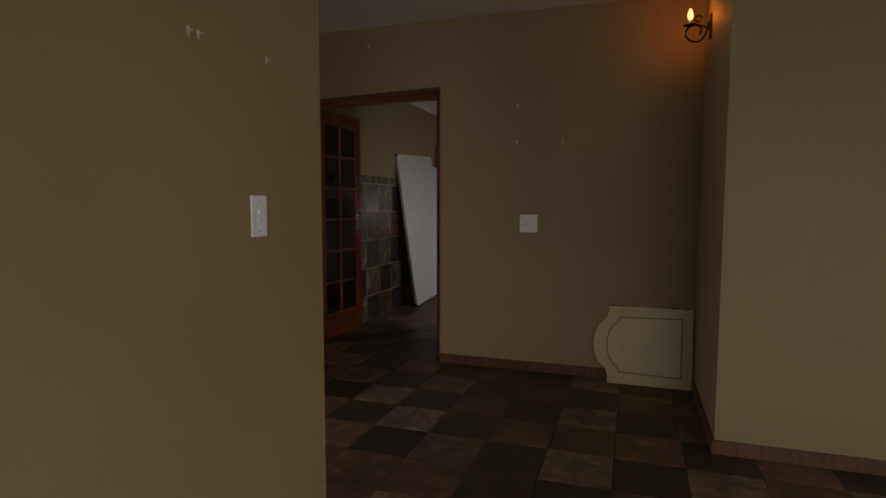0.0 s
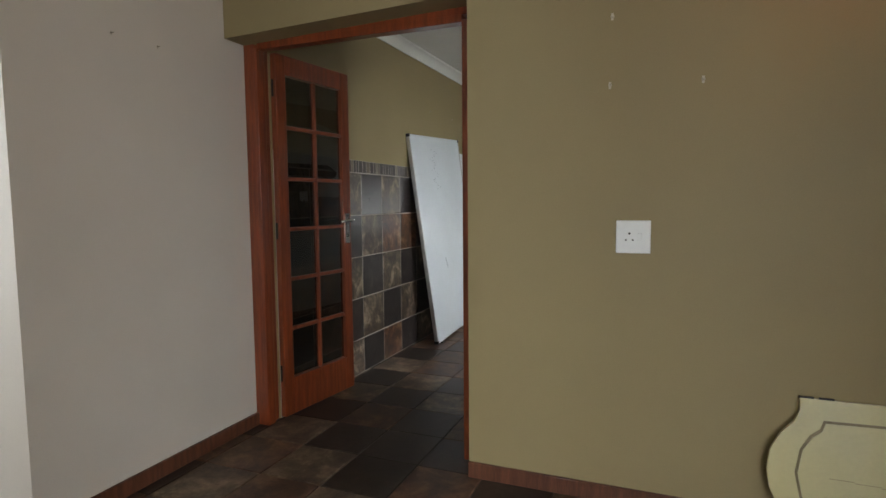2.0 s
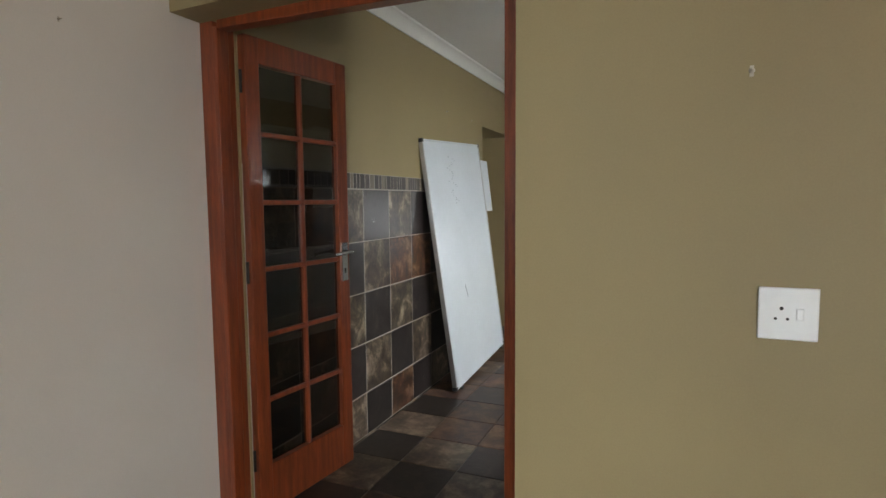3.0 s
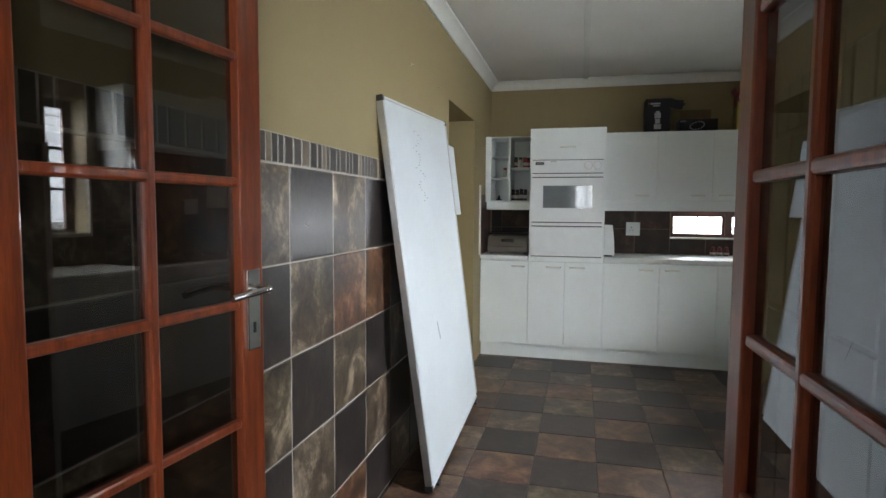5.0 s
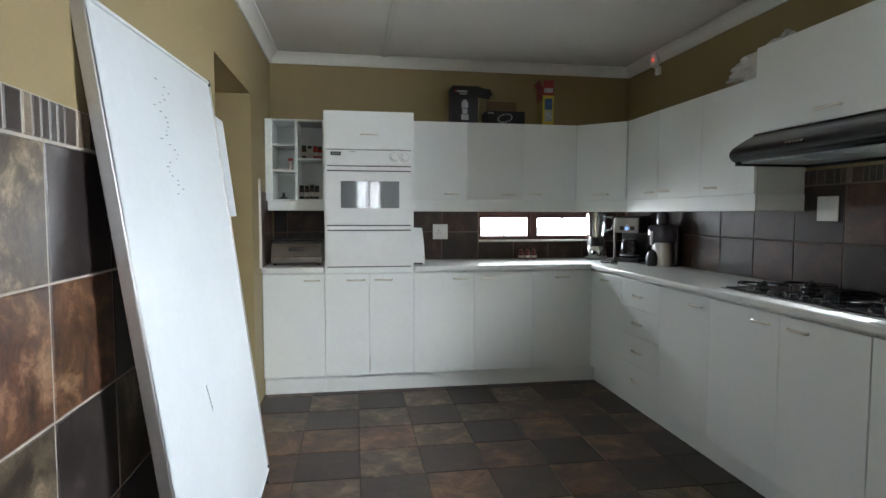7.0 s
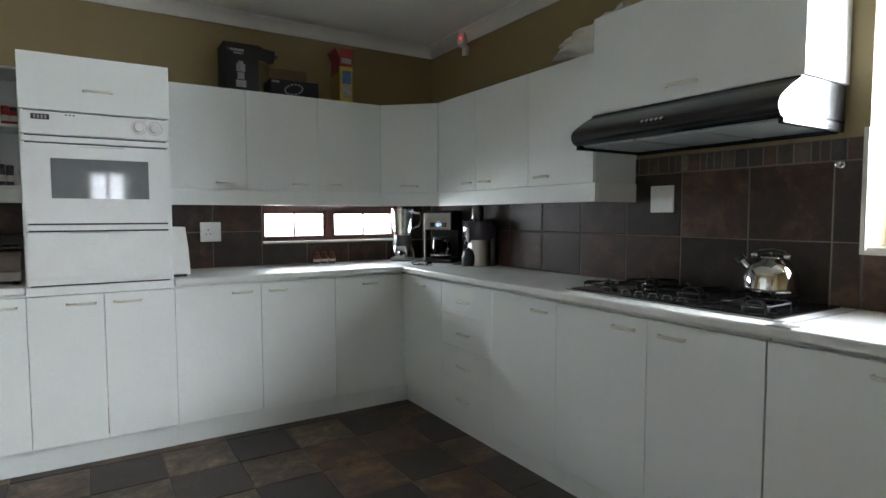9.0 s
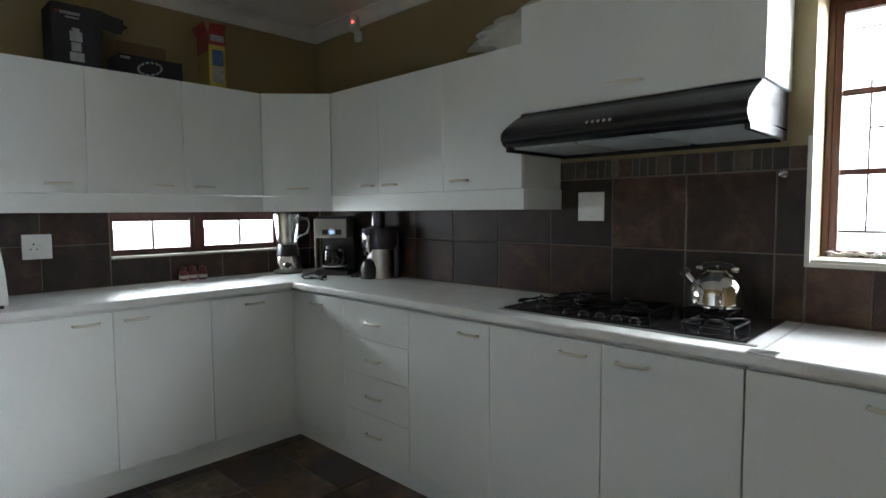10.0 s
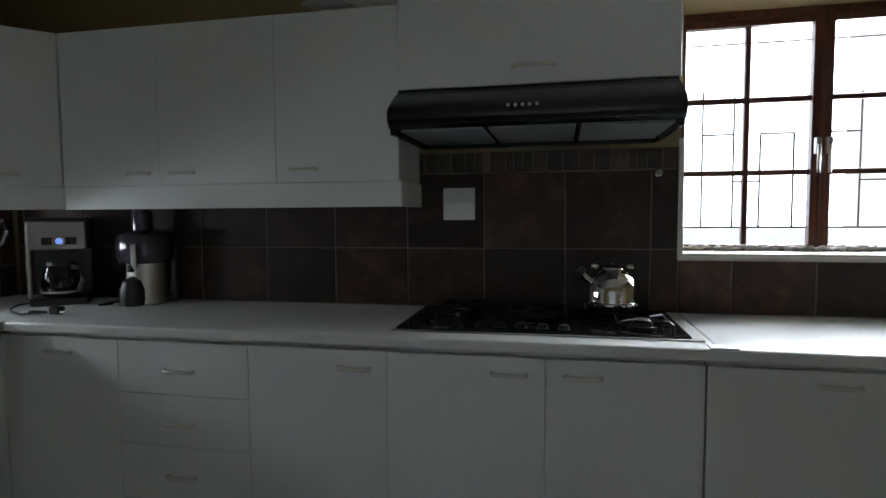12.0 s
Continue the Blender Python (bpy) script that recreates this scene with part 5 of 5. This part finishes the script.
def nail(m, s=1.0):
    t = thing("wall_plug", m.translation, "pale plastic wall plug with a nail in the plaster", "wall plug", "plugs left in the walls")
    bm = bmesh.new()
    spin(bm, [(0.007 * s, 0.0), (0.006 * s, 0.004), (0.003 * s, 0.006), (0.0025 * s, 0.016)], n=10, m=m @ pose(0, 0, 0, 90))
    part("plug", bm, PLUG, t, smooth=True)
    bm = bmesh.new()
    box(bm, -0.005 * s, 0.004 * s, -0.0015, 0.0, -0.014 * s, 0.012 * s, bevel=0.0006, m=m)
    part("chipped_plaster", bm, PLUG, t)


for x, z in ((-0.640, 1.898), (-0.645, 1.645), (-0.322, 1.640), (-1.80, 2.404)):
    nail(pose(x, 4.0, z))
for y, z in ((1.19, 1.643), (1.225, 1.644), (1.51, 1.646)):
    nail(pose(-0.925, y, z, 0, 0, 90))
for y, z in ((3.38, 1.89), (3.60, 1.89)):
    nail(pose(GX, y, z, 0, 0, 90), 0.6)
for y, z in ((6.45, 2.02), (7.0, 2.02)):
    nail(pose(-2.435, y, z, 0, 0, 90), 0.6)

# wrought iron sconce with a candle bulb
sc = thing("wall_sconce", (0.54, 3.70, 2.285), "black scrolled iron wall light with a lit candle bulb", "wall light")
part("back_plate", B(0.544, 0.557, 3.675, 3.725, 2.205, 2.345, bevel=0.005), IRON, sc)
bm = bmesh.new()
arm = []
for k in range(22):
    a = k / 21
    ang_ = math.radians(-70 - 330 * a)
    r = 0.060 - 0.036 * a
    arm.append((0.47 + r * math.cos(ang_) * 1.1, 3.70, 2.253 + r * math.sin(ang_)))
tube(bm, [(0.545, 3.70, 2.305), (0.53, 3.70, 2.245), (0.508, 3.70, 2.207)] + arm, 0.0055, 8)
part("scroll", bm, IRON, sc, smooth=True)
bm = bmesh.new()
tube(bm, [(0.545, 3.70, 2.265), (0.50, 3.70, 2.285), (0.46, 3.70, 2.297), (0.44, 3.70, 2.290)], 0.0055, 8)
part("arm", bm, IRON, sc, smooth=True)
part("drip_pan", spin(bmesh.new(), [(0.010, 0), (0.034, 0.008), (0.036, 0.012), (0.010, 0.010)], (0.44, 3.70, 2.283), n=20), IRON, sc, smooth=True)
part("candle_sleeve", spin(bmesh.new(), [(0.0105, 0), (0.0105, 0.028)], (0.44, 3.70, 2.293), n=16), TRIM, sc, smooth=True)
bm = bmesh.new()
spin(bm, [(0.008, 0.0), (0.0135, 0.010), (0.0165, 0.024), (0.014, 0.042), (0.007, 0.060), (0.001, 0.068)], (0.44, 3.70, 2.322), n=20)
bulb = part("bulb", bm, glowing("warm_bulb_glow", (1.0, 0.62, 0.25), 9.0), sc, "lit flame-shaped bulb", smooth=True)
bulb.visible_shadow = False
bm = bmesh.new()
for s in (0, 1):
    tube(bm, [(0.485 + 0.018 * math.cos(math.tau * k / 12), 3.70 + 0.01 * s, 2.327 + 0.018 * math.sin(math.tau * k / 12)) for k in range(11)], 0.004, 6)
part("curl", bm, IRON, sc, smooth=True)
sc.location.z -= 0.035

# rolled foil along the window sill
foil = thing("rolled_cloth", (0.635, 5.95, WZ0 + 0.01), "crumpled pale cloth strip along the window sill", "cloth")
bm = bmesh.new()
tube(bm, [(0.640 + 0.006 * math.sin(k * 2.1), 6.15 - k * 0.012, WZ0 + 0.021 + 0.003 * math.sin(k * 1.7)) for k in range(60)], 0.009, 8)
for v in bm.verts:
    v.co += 0.008 * noise.noise_vector(v.co * 38) + 0.004 * noise.noise_vector(v.co * 90)
part("strip", bm, LABELW, foil, smooth=True)

# ---- tiles: laid last ----
TILES = {}


def tile_mesh(w, h, d, mat, axes):
    """A pillowed tile w by h, d thick, centred on its back; axes: which world axes width, height and face run along."""
    key = (round(w, 4), round(h, 4), d, mat.name, axes)
    if key not in TILES:
        bm = bmesh.new()
        c = min(0.004, w * 0.12)
        rows = []
        for k, (i, z) in enumerate(((0, 0), (0, d - 0.0025), (c, d))):
            rows.append([(sx * (w / 2 - i), sy * (h / 2 - i), z) for sx, sy in ((-1, -1), (1, -1), (1, 1), (-1, 1))])
        vs = []
        for r in rows:
            ring = []
            for u, v, n in r:
                p = {"floor": (u, v, n), "+x": (n, u, v), "-x": (-n, u, v), "-y": (u, -n, v)}[axes]
                ring.append(bm.verts.new(p))
            vs.append(ring)
        for a, b in zip(vs, vs[1:]):
            for i in range(4):
                bm.faces.new((a[i], a[(i + 1) % 4], b[(i + 1) % 4], b[i]))
        bm.faces.new(vs[-1])
        TILES[key] = mesh_of("tile", bm, mat)
    return TILES[key]


def lay(parent, name, u0, u1, v0, v1, at, axes, mat, d=0.009, gap=0.0021):
    """One tile between joints; at(u, v) gives its place."""
    w, h = u1 - u0 - 2 * gap, v1 - v0 - 2 * gap
    if w < 0.006 or h < 0.006:
        return None
    ob = new(name, tile_mesh(w, h, d, mat, axes))
    ob.location = at((u0 + u1) / 2, (v0 + v1) / 2)
    if parent is not None:
        ob.parent = parent
    return ob


def spans(a, b, origin, pitch):
    """Joints from a to b on a grid."""
    k = math.ceil((a - origin) / pitch + 1e-6)
    cuts = [a]
    while origin + k * pitch < b - 1e-6:
        cuts.append(origin + k * pitch)
        k += 1
    return list(zip(cuts, cuts[1:] + [b]))


def clad(name, parent_name, axes, face, u0, u1, v_rows, origin, pitch, pick, border=None, label="grouted slate tile cladding", skip=None):
    """Tile cladding on a wall: a grout bed with tiles on it, and a border of narrow pieces on top."""
    top = border[1] if border else v_rows[-1][1]
    low = v_rows[0][0]
    s = {"+x": (1, 0), "-x": (-1, 0), "-y": (0, -1)}[axes]
    bm = bmesh.new()
    if axes == "-y":
        box(bm, u0, u1, face - 0.006, face, low, top)
    else:
        box(bm, min(face, face + s[0] * 0.006), max(face, face + s[0] * 0.006), u0, u1, low, top)
    bed = setting(name, bm, GROUT if axes == "+x" and u1 < 8 else GROUT_H, label, "tiles")

    def at(u, v):
        return (u, face - 0.004, v) if axes == "-y" else (face + s[0] * 0.004, u, v)
    for r, (v0, v1) in enumerate(v_rows):
        for a, b in spans(u0, u1, origin, pitch):
            c = round((a - origin) / pitch) if a > u0 else math.floor((a - origin) / pitch + 1e-6)
            if skip and skip(a, b, v0, v1):
                continue
            lay(bed, "tile", a, b, v0, v1, at, axes, pick(c, len(v_rows) - 1 - r), d=0.0042)
    if border:
        u, rnd = u0, random.Random(9)
        while u < u1 - 0.012:
            w = rnd.choice((0.030, 0.034, 0.052, 0.055, 0.060))
            e = min(u1, u + w)
            if not (skip and skip(u, e, *border)):
                lay(bed, "mosaic_piece", u, e, border[0], border[1], at, axes, rnd.choice((MOSAIC_D, MOSAIC_L, MOSAIC_D)) if axes == "+x" else rnd.choice((MOSAIC_D, MOSAIC_D, MOSAIC_D, MOSAIC_L, MOSAIC_R)), d=0.0042, gap=0.002)
            u = e
    return bed


MOSAIC_R = material("reddish_slate_mosaic", (0.12, 0.055, 0.035), 0.45, alt=(0.06, 0.03, 0.02), scale=20, fine=80, bump=0.4, random_tone=0.4)
HOBT = slate("chocolate_slate_tile", (0.026, 0.018, 0.015), (0.038, 0.026, 0.021), (0.065, 0.045, 0.035), 0.46, 0.50, bump=0.35, spec=0.3)
HOBR = slate("red_chocolate_slate_tile", (0.030, 0.019, 0.015), (0.058, 0.030, 0.021), (0.105, 0.062, 0.042), 0.46, 0.48, bump=0.35, spec=0.3)


def left_pick(c, r):
    q = random.Random(c * 31 + r * 7 + 3).random()
    if (c + r) % 2 == 0:
        return RUST if q < 0.8 else RED
    return RED if q < 0.22 else SLATE


def hob_pick(c, r):
    q = random.Random(c * 17 + r * 5 + 1).random()
    return HOBR if q < (0.25 if r == 0 else 0.6) else HOBT


ROWS = [(0.0, 0.248), (0.248, 0.540), (0.540, 0.831), (0.831, 1.122), (1.122, 1.414)]
clad("tiles_left_wall", "wall_left", "+x", -2.438, 4.262, 7.28, ROWS, 4.895, 0.305, left_pick, (1.416, 1.502))
clad("tiles_nib", "wall_nib", "-x", -1.243, 4.262, 4.985, ROWS, 4.70, 0.305, lambda c, r: SLATE if (c + r) % 3 else RED, (1.416, 1.502))
setting("trim_nib_edge", B(-1.256, -1.236, 4.985, 5.004, 0.0, 1.51, bevel=0.003), TRIM, "pale tile edging on the wall end", "trim")
clad("tiles_behind_hob", "wall_hob", "-x", 0.488, 6.180, 9.03, [(0.902, 1.128), (1.128, 1.414)], 6.272, 0.302, hob_pick, (1.416, 1.492))
clad("tiles_below_window", "wall_hob", "-x", 0.488, 4.25, 6.177, [(0.902, 1.089)], 5.731, 0.268, hob_pick)
clad("tiles_far_wall", "wall_far", "-y", 9.048, -1.38, -0.805, [(0.902, 1.125), (1.125, 1.37)], -1.106, 0.30, hob_pick)
clad("tiles_below_slit", "wall_far", "-y", 9.048, -0.805, 0.475, [(0.902, 1.040)], -0.506, 0.30, hob_pick)
clad("tiles_far_corner", "wall_far", "-y", 9.048, 0.225, 0.475, [(1.042, 1.37)], 0.40, 0.30, hob_pick)
clad("tiles_beside_oven", "wall_far", "-y", 9.048, -2.42, -2.02, [(0.902, 1.125), (1.125, 1.36)], -2.32, 0.30, hob_pick)
clad("tiles_corner_return", "wall_left", "+x", -2.438, 8.455, 9.04, [(0.902, 1.125), (1.125, 1.42)], 8.60, 0.30, hob_pick)
setting("trim_corner_edge", B(-2.437, -2.420, 8.440, 8.456, 0.902, 1.50, bevel=0.003), TRIM, "white edging at the end of the tiles", "trim")

PX, PY, XO, YO = 0.315, 0.32, -1.16, 6.57
floor_ob = bpy.data.objects["floor"]


def floor_pick(c, r):
    q = random.Random(c * 101 + r * 13 + 7).random()
    if (c + r) % 2 == 0:
        return FLOORL if q < 0.5 else (FLOORR if q < 0.86 else FLOORD)
    return FLOORD if q < 0.78 else FLOORR


FLOORD = slate("charcoal_floor_slate", (0.028, 0.021, 0.018), (0.042, 0.033, 0.027), (0.075, 0.057, 0.045), 0.40, 0.50, spec=0.35)
FLOORL = slate("brown_floor_slate", (0.052, 0.037, 0.028), (0.115, 0.083, 0.058), (0.25, 0.19, 0.135), 0.42, 0.46, spec=0.35)
FLOORR = slate("rusty_floor_slate", (0.045, 0.030, 0.023), (0.095, 0.056, 0.038), (0.19, 0.115, 0.07), 0.42, 0.46, spec=0.35)
rest = {}
near = 0
for ci in range(-10, 15):
    for ri in range(-31, 8):
        x0, y0 = XO + (ci - 4) * PX, YO + ri * PY
        if y0 + PY > 9.04 or x0 < -4.15 or x0 + PX > 3.4:
            continue
        if (y0 > 4.25 and (x0 > 0.49 or x0 + PX < -2.85)) or (y0 + PY < -1.0 and x0 + PX < -1.09):
            continue
        mat = floor_pick(ci, ri)
        if -2.75 < x0 < 0.75 and 0.8 < y0 < 8.6 and near < 300:
            near += 1
            lay(floor_ob, "floor_tile", x0, x0 + PX, y0, y0 + PY, lambda u, v: (u, v, -0.008), "floor", mat, d=0.008, gap=0.0016)
        else:
            bm = rest.setdefault(mat.name, (bmesh.new(), mat))[0]
            box(bm, x0 + 0.0016, x0 + PX - 0.0016, y0 + 0.0016, y0 + PY - 0.0016, -0.008, 0.0)
for nm, (bm, mat) in rest.items():
    ob = part("floor_tiles", bm, mat, floor_ob)
    tagged(ob, "slate floor tiles in the outer parts of the rooms", kind="stuff")
